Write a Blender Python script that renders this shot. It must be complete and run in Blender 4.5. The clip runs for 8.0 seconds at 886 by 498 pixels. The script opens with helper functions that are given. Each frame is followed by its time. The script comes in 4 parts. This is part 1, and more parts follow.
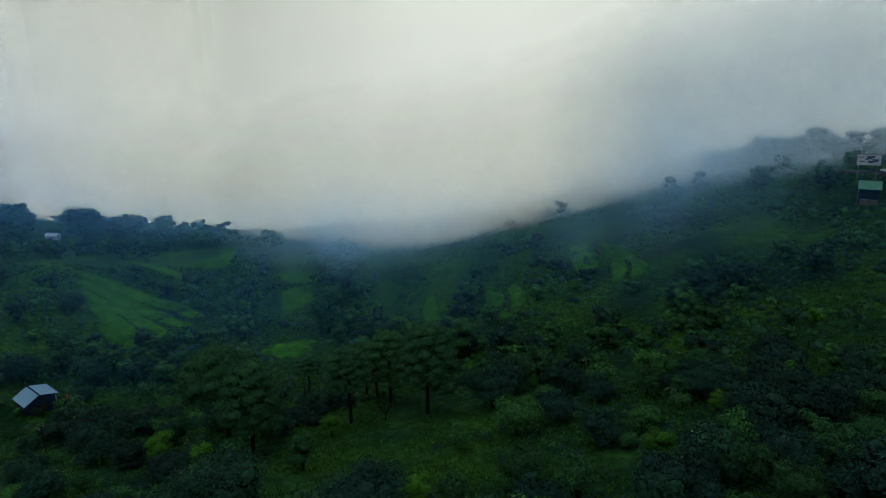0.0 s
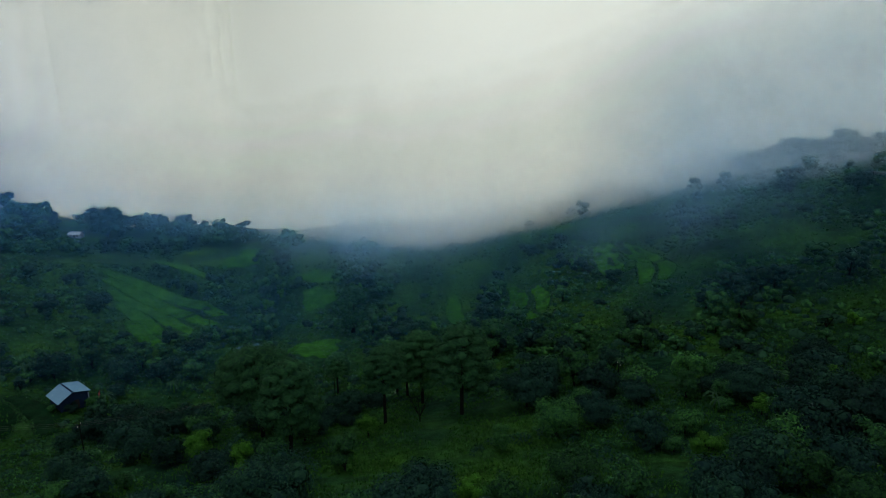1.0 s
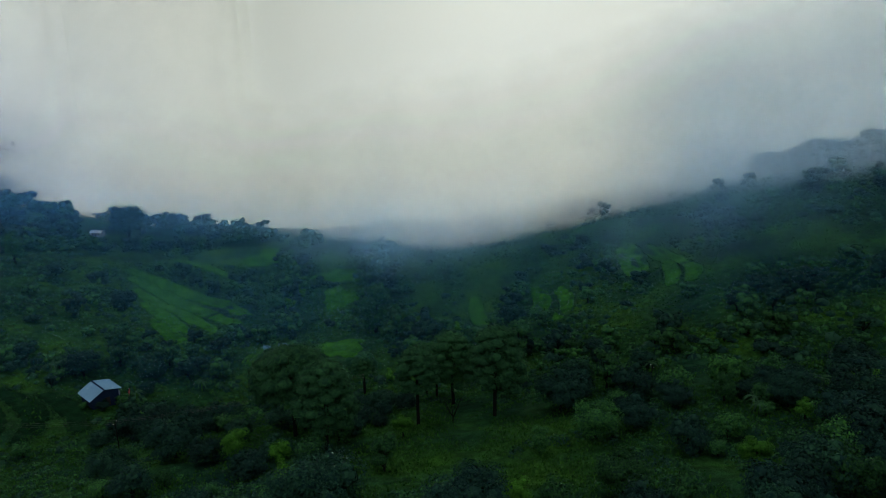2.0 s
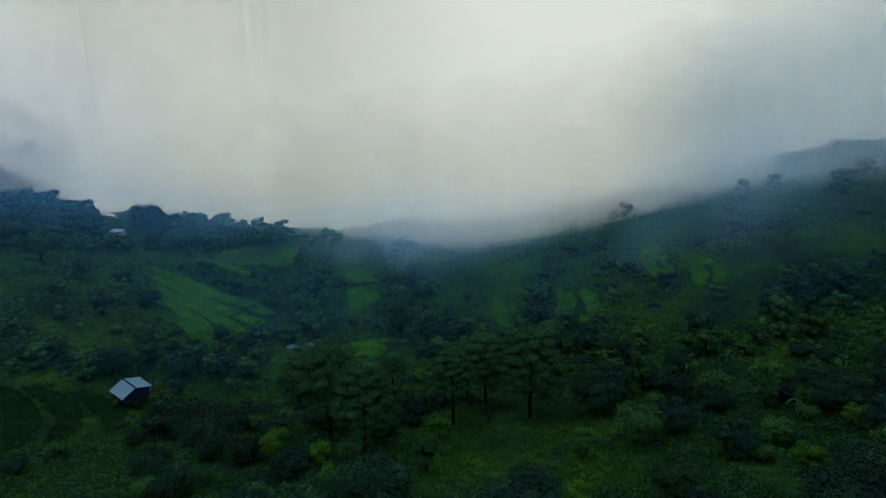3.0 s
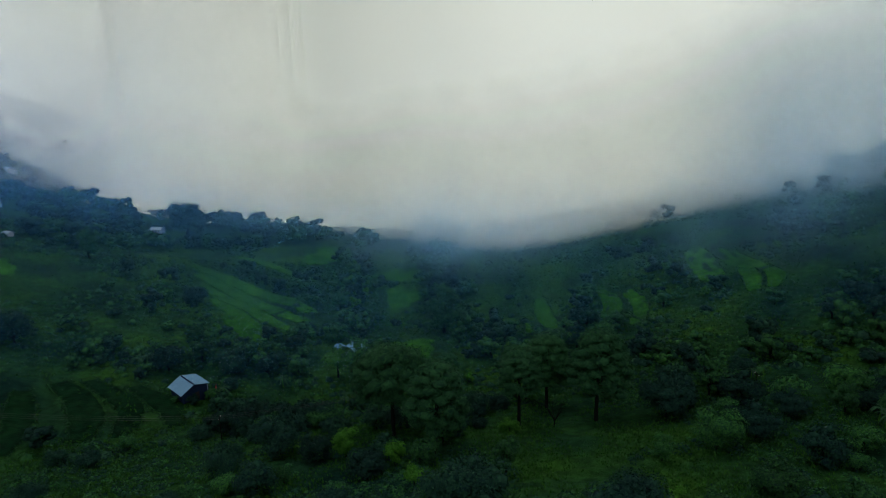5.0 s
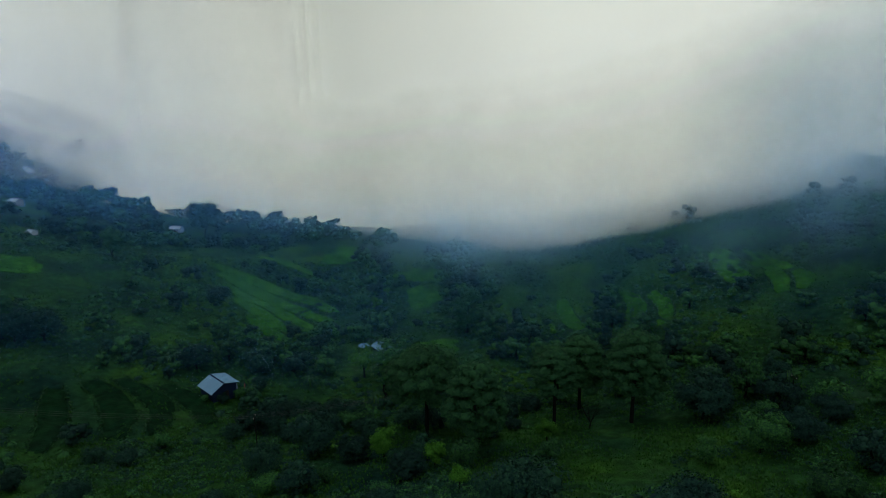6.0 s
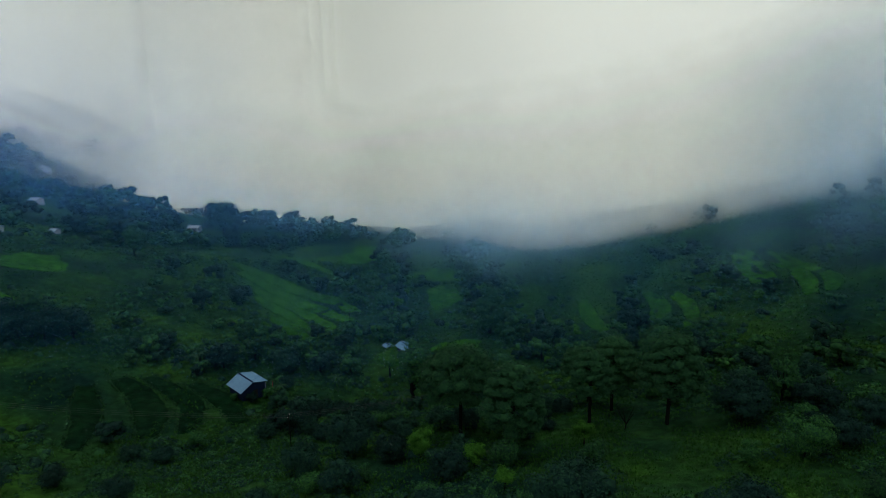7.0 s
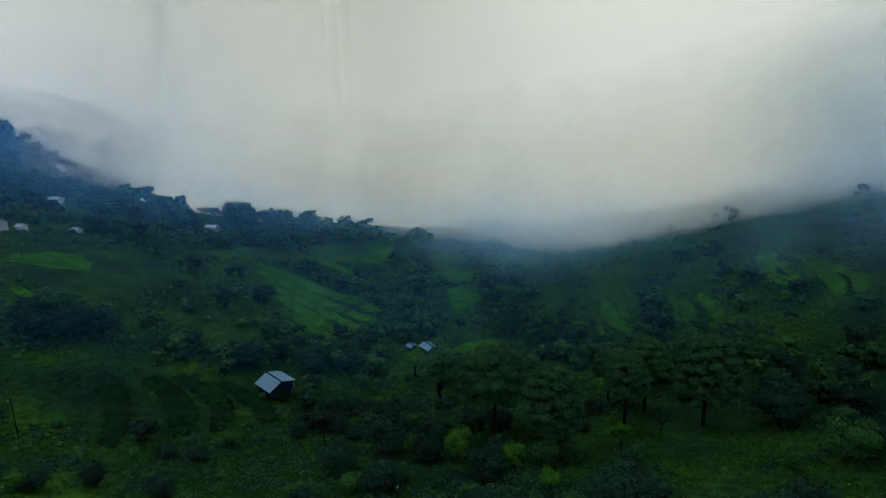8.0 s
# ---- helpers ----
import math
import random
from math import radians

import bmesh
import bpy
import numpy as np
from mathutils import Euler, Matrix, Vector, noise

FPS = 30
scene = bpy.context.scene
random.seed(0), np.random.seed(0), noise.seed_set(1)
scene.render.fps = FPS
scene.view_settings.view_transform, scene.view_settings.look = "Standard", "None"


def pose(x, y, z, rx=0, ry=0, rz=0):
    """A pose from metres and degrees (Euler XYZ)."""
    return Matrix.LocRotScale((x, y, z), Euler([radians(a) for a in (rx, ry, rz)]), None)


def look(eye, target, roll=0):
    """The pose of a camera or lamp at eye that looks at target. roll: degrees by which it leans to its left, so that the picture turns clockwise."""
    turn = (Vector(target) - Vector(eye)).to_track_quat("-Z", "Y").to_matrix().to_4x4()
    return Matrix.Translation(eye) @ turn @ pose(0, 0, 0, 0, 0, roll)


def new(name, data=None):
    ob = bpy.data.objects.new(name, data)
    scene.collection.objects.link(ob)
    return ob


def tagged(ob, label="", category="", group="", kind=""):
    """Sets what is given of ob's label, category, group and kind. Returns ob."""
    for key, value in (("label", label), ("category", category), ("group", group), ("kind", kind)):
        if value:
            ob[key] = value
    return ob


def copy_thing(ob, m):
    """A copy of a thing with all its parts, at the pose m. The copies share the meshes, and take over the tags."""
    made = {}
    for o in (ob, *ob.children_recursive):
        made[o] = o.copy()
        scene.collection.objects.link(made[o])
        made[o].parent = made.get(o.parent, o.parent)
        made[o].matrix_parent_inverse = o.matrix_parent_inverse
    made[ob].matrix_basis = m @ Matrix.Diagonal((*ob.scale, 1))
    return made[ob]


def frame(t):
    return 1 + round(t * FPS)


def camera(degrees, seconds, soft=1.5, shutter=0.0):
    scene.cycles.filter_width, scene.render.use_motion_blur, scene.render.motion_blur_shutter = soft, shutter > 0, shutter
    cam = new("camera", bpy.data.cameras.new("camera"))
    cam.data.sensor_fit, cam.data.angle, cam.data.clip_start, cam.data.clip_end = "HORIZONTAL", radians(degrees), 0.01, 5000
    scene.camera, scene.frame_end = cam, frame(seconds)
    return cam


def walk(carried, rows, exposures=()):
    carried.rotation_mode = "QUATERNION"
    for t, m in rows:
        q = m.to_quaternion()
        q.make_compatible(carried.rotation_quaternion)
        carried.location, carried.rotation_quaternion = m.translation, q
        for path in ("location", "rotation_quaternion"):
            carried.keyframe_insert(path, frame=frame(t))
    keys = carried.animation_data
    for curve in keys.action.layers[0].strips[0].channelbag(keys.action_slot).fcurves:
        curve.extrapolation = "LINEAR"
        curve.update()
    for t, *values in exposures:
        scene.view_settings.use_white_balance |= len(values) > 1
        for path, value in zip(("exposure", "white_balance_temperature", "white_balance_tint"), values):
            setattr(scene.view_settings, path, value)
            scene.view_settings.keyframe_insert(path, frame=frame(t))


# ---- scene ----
import itertools

cam = camera(72.0, 8.0, soft=0.9)
TILT, LEAN = -15.0, -0.85
ROWS = [
    (0.0, 0.00, 0.00, 80.00, 0.000),
    (0.5, -1.87, 0.15, 80.07, 0.548),
    (1.0, -4.20, 0.28, 80.14, 1.084),
    (1.5, -6.11, 0.37, 80.21, 1.609),
    (3.0, -12.69, 0.48, 80.42, 3.113),
    (3.5, -14.62, 0.46, 80.49, 3.590),
    (4.0, -16.91, 0.41, 80.56, 4.056),
    (4.5, -18.85, 0.33, 80.63, 4.510),
    (6.0, -25.67, -0.09, 80.85, 5.803),
    (6.5, -27.76, -0.28, 80.92, 6.210),
    (7.0, -30.31, -0.51, 80.99, 6.606),
    (7.5, -32.47, -0.77, 81.07, 6.990),
    (8.0, -35.00, -1.05, 81.14, 7.362),
]
walk(cam, [(t, pose(x, y, z, 90 + TILT, 0, yaw) @ pose(0, 0, 0, 0, 0, LEAN)) for t, x, y, z, yaw in ROWS], exposures=((0.0, 0.06), (4.0, 0.0), (8.0, -0.05)))

# ---- world, sun ----
world = bpy.data.worlds.new("overcast_sky")
scene.world = world
world.use_nodes = True
wn, wl = world.node_tree.nodes, world.node_tree.links
wn.clear()
w_out, w_bg = wn.new("ShaderNodeOutputWorld"), wn.new("ShaderNodeBackground")
w_sky, w_mix, w_geo = wn.new("ShaderNodeTexSky"), wn.new("ShaderNodeMix"), wn.new("ShaderNodeTexCoord")
w_sky.sky_type, w_sky.sun_disc = "NISHITA", False
w_sky.sun_elevation, w_sky.sun_rotation = radians(64), radians(-20)
w_noise, w_ramp, w_sep, w_up = (wn.new("ShaderNodeTexNoise"), wn.new("ShaderNodeValToRGB"),
                               wn.new("ShaderNodeSeparateXYZ"), wn.new("ShaderNodeMapRange"))
w_grey, w_scale = wn.new("ShaderNodeMix"), wn.new("ShaderNodeVectorMath")
w_noise.inputs["Scale"].default_value, w_noise.inputs["Detail"].default_value = 3.0, 3.0
w_ramp.color_ramp.elements[0].position, w_ramp.color_ramp.elements[1].position = 0.35, 0.68
w_ramp.color_ramp.elements[0].color = (0.84, 0.865, 0.815, 1)
w_ramp.color_ramp.elements[1].color = (0.965, 0.985, 0.925, 1)
# an overcast dome: about twice as bright overhead as at the horizon
w_up.inputs["From Min"].default_value, w_up.inputs["From Max"].default_value = 0.05, 1.0
w_up.inputs["To Min"].default_value, w_up.inputs["To Max"].default_value = 1.0, 2.0
wl.new(w_geo.outputs["Generated"], w_noise.inputs["Vector"])
wl.new(w_geo.outputs["Generated"], w_sep.inputs[0])
wl.new(w_sep.outputs["Z"], w_up.inputs["Value"])
wl.new(w_noise.outputs["Fac"], w_ramp.inputs["Fac"])
w_scale.operation = "SCALE"
wl.new(w_ramp.outputs["Color"], w_scale.inputs[0])
wl.new(w_up.outputs["Result"], w_scale.inputs["Scale"])
w_mix.data_type = "RGBA"
w_mix.inputs[0].default_value = 0.985
w_bright = wn.new("ShaderNodeVectorMath")
w_bright.operation = "SCALE"
w_bright.inputs["Scale"].default_value = 7.0
wl.new(w_scale.outputs[0], w_bright.inputs[0])
wl.new(w_sky.outputs[0], w_mix.inputs[6])
wl.new(w_bright.outputs[0], w_mix.inputs[7])
wl.new(w_mix.outputs[2], w_bg.inputs["Color"])
w_bg.inputs["Strength"].default_value = 0.0525
wl.new(w_bg.outputs[0], w_out.inputs[0])

sun = new("sun", bpy.data.lights.new("sun", "SUN"))
sun.data.energy, sun.data.angle, sun.data.color = 1.1, radians(30), (1.0, 0.98, 0.94)
sun.matrix_world = look((-150, 500, 900), (0, 100, 0))
scene.cycles.transparent_max_bounces = 56  # the mist lies in many thin banks

# ---- the land's height ----
# rough heights of the hillsides on a lattice of 68 by 55 m (rows run away from the eye), smoothed between
LATTICE = np.array([
    (96, 87, 78, 72, 72, 77, 83, 91, 102, 116),
    (86, 77, 67, 60, 59, 62, 70, 75, 87, 103),
    (78, 68, 56, 45, 41, 49, 49, 55, 73, 90),
    (73, 61, 48, 34, 14, 26, 31, 38, 62, 80),
    (71, 57, 44, 33, 12, 4, 21, 38, 60, 73),
    (68, 53, 40, 29, 10, -1, 11, 43, 59, 66),
    (63, 44, 29, 13, 7, 5, 17, 40, 53, 57),
    (55, 30, 17, 0, 2, 10, 18, 36, 46, 47),
    (39, 16, 1, -11, -12, 0, 16, 31, 39, 43),
], float)
# far hills: x, y, height, width
HILLS = ((-650, 460, 54, 140), (-1200, 1050, 104, 215))
GRAIN = np.random.RandomState(7).rand(256, 256)


def ripple(x, y, size):
    """Smooth noise of 0 to 1 with lumps of about that size in metres."""
    u, v = np.asarray(x, float) / size + 91.3, np.asarray(y, float) / size + 47.7
    i, j = np.floor(u).astype(int), np.floor(v).astype(int)
    a, b = u - i, v - j
    a, b = a * a * (3 - 2 * a), b * b * (3 - 2 * b)
    g = lambda p, q: GRAIN[p % 256, q % 256]
    return (g(i, j) * (1 - a) + g(i + 1, j) * a) * (1 - b) + (g(i, j + 1) * (1 - a) + g(i + 1, j + 1) * a) * b


def spline(t, n):
    t = np.clip(t, 0, n - 3.001)
    i = np.floor(t).astype(int)
    f = t - i
    return i, ((1 - f) ** 3 / 6, (3 * f**3 - 6 * f**2 + 4) / 6, (-3 * f**3 + 3 * f**2 + 3 * f + 1) / 6, f**3 / 6)


def broad(x, y):
    """The land's broad shape."""
    x, y = np.asarray(x, float), np.asarray(y, float)
    i, a = spline((x + 320) / 68, 10)
    j, b = spline((y + 30) / 55, 9)
    z = sum(LATTICE[j + q, i + p] * a[p] * b[q] for p in range(4) for q in range(4))
    # the ground falls away behind the near ridge
    side = np.degrees(np.arctan2(x + 35, np.maximum(y, 1)))
    brow = np.hypot(x + 35, y) - 335 - 70 * np.clip(-side / 36, 0, 1)
    z = z - 0.32 * np.clip(brow, 0, 260) * np.clip((side + 43.5) / 7, 0, 1)
    far = np.clip((np.hypot(x, y - 150) - 500) / 900, 0, 1)
    z = z * (1 - far)
    for hx, hy, h, w in HILLS:
        z = z + h * np.exp(-((x - hx) ** 2 + (y - hy) ** 2) / (2 * w * w))
    return z


def oval(x, y, cx, cy, rx, ry, turn):
    c, s = math.cos(math.radians(turn)), math.sin(math.radians(turn))
    u, v = (x - cx) * c + (y - cy) * s, -(x - cx) * s + (y - cy) * c
    return np.clip(1.6 - 1.6 * np.sqrt((u / rx) ** 2 + (v / ry) ** 2), 0, 1)


# terraced slopes: x, y, half-lengths, turn, drop of a step
TERRACES = ((-102, 186, 54, 38, 20, 1.3), (28, 190, 44, 27, 15, 1.5), (-104, 98, 32, 22, 10, 1.6), (-5, 76, 24, 9, -5, 1.1),
            (54, 208, 36, 18, 10, 1.4))


def height(x, y):
    x, y = np.asarray(x, float), np.asarray(y, float)
    z = broad(x, y) - 1.5
    near = 1 - np.clip((np.hypot(x, y - 150) - 300) / 400, 0, 1)
    z = z + (ripple(x, y, 38) - 0.5) * 2.6 * (0.4 + near) + (ripple(x, y, 13) - 0.5) * 1.5 * near
    for cx, cy, rx, ry, turn, step in TERRACES:
        m = oval(x, y, cx, cy, rx, ry, turn)
        k = z / step
        f = k - np.floor(k)
        z = z + m * ((np.floor(k) + np.clip((f - 0.72) / 0.28, 0, 1)) * step - z)
    return z + (ripple(x, y, 4.5) - 0.5) * 0.5 * near


def ground_at(x, y):
    return float(height(np.array([x]), np.array([y]))[0])

# ---- materials ----
def material(name, rough=0.8, gloss=0.25):
    m = bpy.data.materials.new(name)
    m.use_nodes = True
    nt = m.node_tree
    bsdf = nt.nodes["Principled BSDF"]
    bsdf.inputs["Roughness"].default_value = rough
    bsdf.inputs["Specular IOR Level"].default_value = gloss
    return m, nt.nodes, nt.links, bsdf


def noise_node(nodes, links, scale, detail=4, coords="Object"):
    tc, n = nodes.new("ShaderNodeTexCoord"), nodes.new("ShaderNodeTexNoise")
    n.inputs["Scale"].default_value, n.inputs["Detail"].default_value = scale, detail
    links.new(tc.outputs[coords], n.inputs["Vector"])
    return n


def ramp(nodes, links, src, stops):
    r = nodes.new("ShaderNodeValToRGB")
    e = r.color_ramp.elements
    e[0].position, e[0].color = stops[0][0], (*stops[0][1], 1)
    e[1].position, e[1].color = stops[-1][0], (*stops[-1][1], 1)
    for p, c in stops[1:-1]:
        e.new(p).color = (*c, 1)
    links.new(src, r.inputs["Fac"])
    return r


def mixed(nodes, links, fac, a, b, how="MIX"):
    m = nodes.new("ShaderNodeMix")
    m.data_type, m.blend_type = "RGBA", how
    for sock, v in ((m.inputs[0], fac), (m.inputs[6], a), (m.inputs[7], b)):
        if isinstance(v, (int, float)):
            sock.default_value = v
        elif isinstance(v, tuple):
            sock.default_value = (*v, 1)
        else:
            links.new(v, sock)
    return m.outputs[2]


def bumped(nodes, links, bsdf, src, strength, distance):
    b = nodes.new("ShaderNodeBump")
    b.inputs["Strength"].default_value, b.inputs["Distance"].default_value = strength, distance
    links.new(src, b.inputs["Height"])
    links.new(b.outputs[0], bsdf.inputs["Normal"])


def plain(name, colour, rough=0.7, scale=1.5, vary=0.25, metal=0.0, bump=0.02, gloss=0.25):
    """A painted or bare surface with blotches, fine grain and a little relief."""
    m, n, l, b = material(name, rough, gloss)
    big, fine = noise_node(n, l, scale), noise_node(n, l, scale * 14, 6)
    dark = tuple(c * (1 - vary) for c in colour)
    c = mixed(n, l, big.outputs["Fac"], dark, colour)
    c = mixed(n, l, 0.35, c, ramp(n, l, fine.outputs["Fac"], ((0.3, (0.45,) * 3), (0.7, (1.0,) * 3))).outputs[0], "MULTIPLY")
    l.new(c, b.inputs["Base Color"])
    b.inputs["Metallic"].default_value = metal
    bumped(n, l, b, fine.outputs["Fac"], 0.4, bump)
    return m


def meadow(name, low, mid, high, blotch=0.05):
    """Grass and low weeds: patches of several metres, tussocks of half a metre, and blades."""
    m, n, l, b = material(name, 0.95, 0.03)
    big, clump, fine = noise_node(n, l, blotch, 5), noise_node(n, l, 0.55, 6), noise_node(n, l, 4.0, 5)
    c = ramp(n, l, big.outputs["Fac"], ((0.32, low), (0.5, mid), (0.68, high))).outputs[0]
    c = mixed(n, l, 0.75, c, ramp(n, l, clump.outputs["Fac"], ((0.35, (0.35, 0.4, 0.35)), (0.65, (1.25, 1.2, 1.1)))).outputs[0], "MULTIPLY")
    c = mixed(n, l, 0.5, c, ramp(n, l, fine.outputs["Fac"], ((0.3, (0.5,) * 3), (0.7, (1.2,) * 3))).outputs[0], "MULTIPLY")
    l.new(c, b.inputs["Base Color"])
    add = n.new("ShaderNodeMath")
    add.operation = "ADD"
    l.new(clump.outputs["Fac"], add.inputs[0])
    l.new(fine.outputs["Fac"], add.inputs[1])
    bumped(n, l, b, add.outputs[0], 0.9, 0.5)
    return m


def foliage(name, dark, light, spread=0.5):
    """Leaves: each spray a little different, each plant a little different, light passing through."""
    m, n, l, b = material(name, 0.7, 0.06)
    geo, info = n.new("ShaderNodeNewGeometry"), n.new("ShaderNodeObjectInfo")
    c = mixed(n, l, geo.outputs["Random Per Island"], dark, light)
    k = ramp(n, l, info.outputs["Random"], ((0.0, (1 - spread,) * 3), (0.5, (1.0, 1.0, 1.0)), (1.0, (1 + spread, 1 + spread * 0.8, 1.0)))).outputs[0]
    c = mixed(n, l, 1.0, c, k, "MULTIPLY")
    l.new(c, b.inputs["Base Color"])
    thin, mix, out = n.new("ShaderNodeBsdfTranslucent"), n.new("ShaderNodeMixShader"), n["Material Output"]
    l.new(c, thin.inputs["Color"])
    mix.inputs[0].default_value = 0.18
    l.new(b.outputs[0], mix.inputs[1])
    l.new(thin.outputs[0], mix.inputs[2])
    l.new(mix.outputs[0], out.inputs["Surface"])
    return m


M_GROUND = meadow("hillside_grass", (0.004, 0.024, 0.020), (0.011, 0.050, 0.017), (0.026, 0.090, 0.011))
M_FIELD = meadow("crop_field", (0.013, 0.070, 0.007), (0.021, 0.106, 0.008), (0.034, 0.142, 0.011), 0.12)
M_DARKFIELD = meadow("young_crop", (0.002, 0.017, 0.008), (0.003, 0.023, 0.009), (0.005, 0.029, 0.010), 0.2)
M_LEAF = foliage("broad_leaves", (0.006, 0.034, 0.024), (0.030, 0.118, 0.032), 0.4)
# the blue of hazy shade is put into the dark leaves' colour
M_LEAF_DARK = foliage("dark_leaves", (0.003, 0.018, 0.024), (0.013, 0.054, 0.036), 0.35)
M_LEAF_LIGHT = foliage("young_leaves", (0.016, 0.075, 0.010), (0.046, 0.165, 0.018), 0.2)
M_NEEDLE = foliage("pine_needles", (0.009, 0.046, 0.027), (0.030, 0.112, 0.042), 0.15)
M_BARK = plain("bark", (0.010, 0.015, 0.014), 0.95, 1.2, 0.5, bump=0.06, gloss=0.04)
M_TIN_BLUE = plain("pale_blue_sheet_roof", (0.15, 0.31, 0.5), 0.5, 0.8, 0.25, 0.0, gloss=0.1)
M_WHITE = plain("white_wash", (0.72, 0.72, 0.7), 0.8, 0.8, 0.25)
M_WALL_DARK = plain("dark_plank_wall", (0.010, 0.028, 0.075), 0.85, 1.0, 0.4, gloss=0.05)
M_TIN_GREEN = plain("green_sheet_roof", (0.035, 0.2, 0.15), 0.5, 1.0, 0.3)
M_LIME = plain("blue_limewash", (0.42, 0.48, 0.56), 0.8, 0.8, 0.25)
M_DARK = plain("dark_opening", (0.02, 0.02, 0.022), 0.8)
M_ASPHALT = plain("asphalt", (0.055, 0.055, 0.058), 0.9, 0.6, 0.3)
M_STEEL = plain("grey_steel", (0.1, 0.105, 0.11), 0.5, 1.0, 0.3, 0.3)
M_TIN_PALE = plain("pale_sheet_roof", (0.42, 0.52, 0.62), 0.5, 0.7, 0.3, 0.0)
M_PALE_BLUE = plain("faded_blue_paint", (0.2, 0.26, 0.42), 0.7, 0.8, 0.35)
M_BOARD = plain("weathered_poster", (0.5, 0.58, 0.68), 0.7, 0.5, 0.3)
M_PRINT = plain("blue_print", (0.03, 0.06, 0.16), 0.5, 0.8, 0.3)
M_CAR = plain("white_car_paint", (0.75, 0.76, 0.76), 0.25, 0.5, 0.08, bump=0.001)
M_GLASS = plain("dark_glass", (0.02, 0.025, 0.03), 0.08, 1.0, 0.1, bump=0.001)
M_BANANA = foliage("banana_leaves", (0.014, 0.052, 0.026), (0.030, 0.088, 0.044), 0.2)
M_RED = plain("red_cloth", (0.35, 0.04, 0.04), 0.8)


def mist_material(name, opacity, low, full, size, colour=(0.925, 0.945, 0.89), floor=0.0, contrast=0.25, top=0.0, ends_at=0.12, shade=0.1, slant=0.0):
    """Drifting vapour: scatters light from above, thins out towards the ground and breaks into wisps."""
    m = bpy.data.materials.new(name)
    m.use_nodes = True
    n, l = m.node_tree.nodes, m.node_tree.links
    n.clear()
    out, mix, clear, body = (n.new("ShaderNodeOutputMaterial"), n.new("ShaderNodeMixShader"),
                             n.new("ShaderNodeBsdfTransparent"), n.new("ShaderNodeBsdfDiffuse"))
    # thicker and thinner drifts differ a little in brightness
    drift = noise_node(n, l, 0.7 / size, 3)
    tone = ramp(n, l, drift.outputs["Fac"], ((0.36, tuple(c * (1 - shade) for c in colour)), (0.64, colour))).outputs[0]
    l.new(tone, body.inputs["Color"])
    up = n.new("ShaderNodeCombineXYZ")
    up.inputs[2].default_value = 1.0
    l.new(up.outputs[0], body.inputs["Normal"])
    uv, sep = n.new("ShaderNodeUVMap"), n.new("ShaderNodeSeparateXYZ")
    uv.uv_map = "rise"
    l.new(uv.outputs[0], sep.inputs[0])
    big, fine = noise_node(n, l, 1 / size, 4), noise_node(n, l, 5.0 / size, 5)
    # the noise lifts and lowers the level at which the vapour begins
    both = n.new("ShaderNodeMath")
    both.operation = "MULTIPLY_ADD"
    l.new(fine.outputs["Fac"], both.inputs[0])
    both.inputs[1].default_value = 0.35
    l.new(big.outputs["Fac"], both.inputs[2])
    level = n.new("ShaderNodeMath")
    level.operation = "MULTIPLY_ADD"
    l.new(both.outputs[0], level.inputs[0])
    level.inputs[1].default_value = (full - low) * 1.6
    l.new(sep.outputs[1], level.inputs[2])
    thick = n.new("ShaderNodeMapRange")
    thick.interpolation_type = "SMOOTHSTEP"
    span = (full - low) * 1.6
    thick.inputs["From Min"].default_value, thick.inputs["From Max"].default_value = low + span * 0.65, full + span * 0.75
    thick.inputs["To Min"].default_value, thick.inputs["To Max"].default_value = max(floor, 0.0025), opacity
    l.new(level.outputs[0], thick.inputs["Value"])
    patch = n.new("ShaderNodeMapRange")
    patch.inputs["From Min"].default_value, patch.inputs["From Max"].default_value = 0.3, 0.7
    patch.inputs["To Min"].default_value, patch.inputs["To Max"].default_value = 1.0 - contrast, 1.0
    l.new(big.outputs["Fac"], patch.inputs["Value"])
    ends = n.new("ShaderNodeMath")
    ends.operation = "MULTIPLY"
    l.new(thick.outputs[0], ends.inputs[0])
    l.new(patch.outputs[0], ends.inputs[1])
    # the two ends of a bank fade out
    fade = n.new("ShaderNodeMath")
    fade.operation = "MULTIPLY"
    edge = n.new("ShaderNodeMapRange")
    edge.interpolation_type = "SMOOTHSTEP"
    edge.inputs["From Max"].default_value = ends_at
    ping = n.new("ShaderNodeMath")
    ping.operation = "PINGPONG"
    ping.inputs[1].default_value = 0.5
    along = sep.outputs[0]
    if slant:  # the end leans over and frays with height
        back, fray, stop = n.new("ShaderNodeMath"), n.new("ShaderNodeMath"), n.new("ShaderNodeClamp")
        back.operation, fray.operation = "MULTIPLY_ADD", "MULTIPLY_ADD"
        back.inputs[1].default_value = -slant
        l.new(sep.outputs[1], back.inputs[0])
        l.new(along, back.inputs[2])
        fray.inputs[1].default_value = 0.2
        l.new(big.outputs["Fac"], fray.inputs[0])
        l.new(back.outputs[0], fray.inputs[2])
        stop.inputs["Min"].default_value, stop.inputs["Max"].default_value = 0.012, 0.988
        l.new(fray.outputs[0], stop.inputs["Value"])
        along = stop.outputs[0]
    l.new(along, ping.inputs[0])
    l.new(ping.outputs[0], edge.inputs["Value"])
    l.new(ends.outputs[0], fade.inputs[0])
    l.new(edge.outputs[0], fade.inputs[1])
    last = fade.outputs[0]
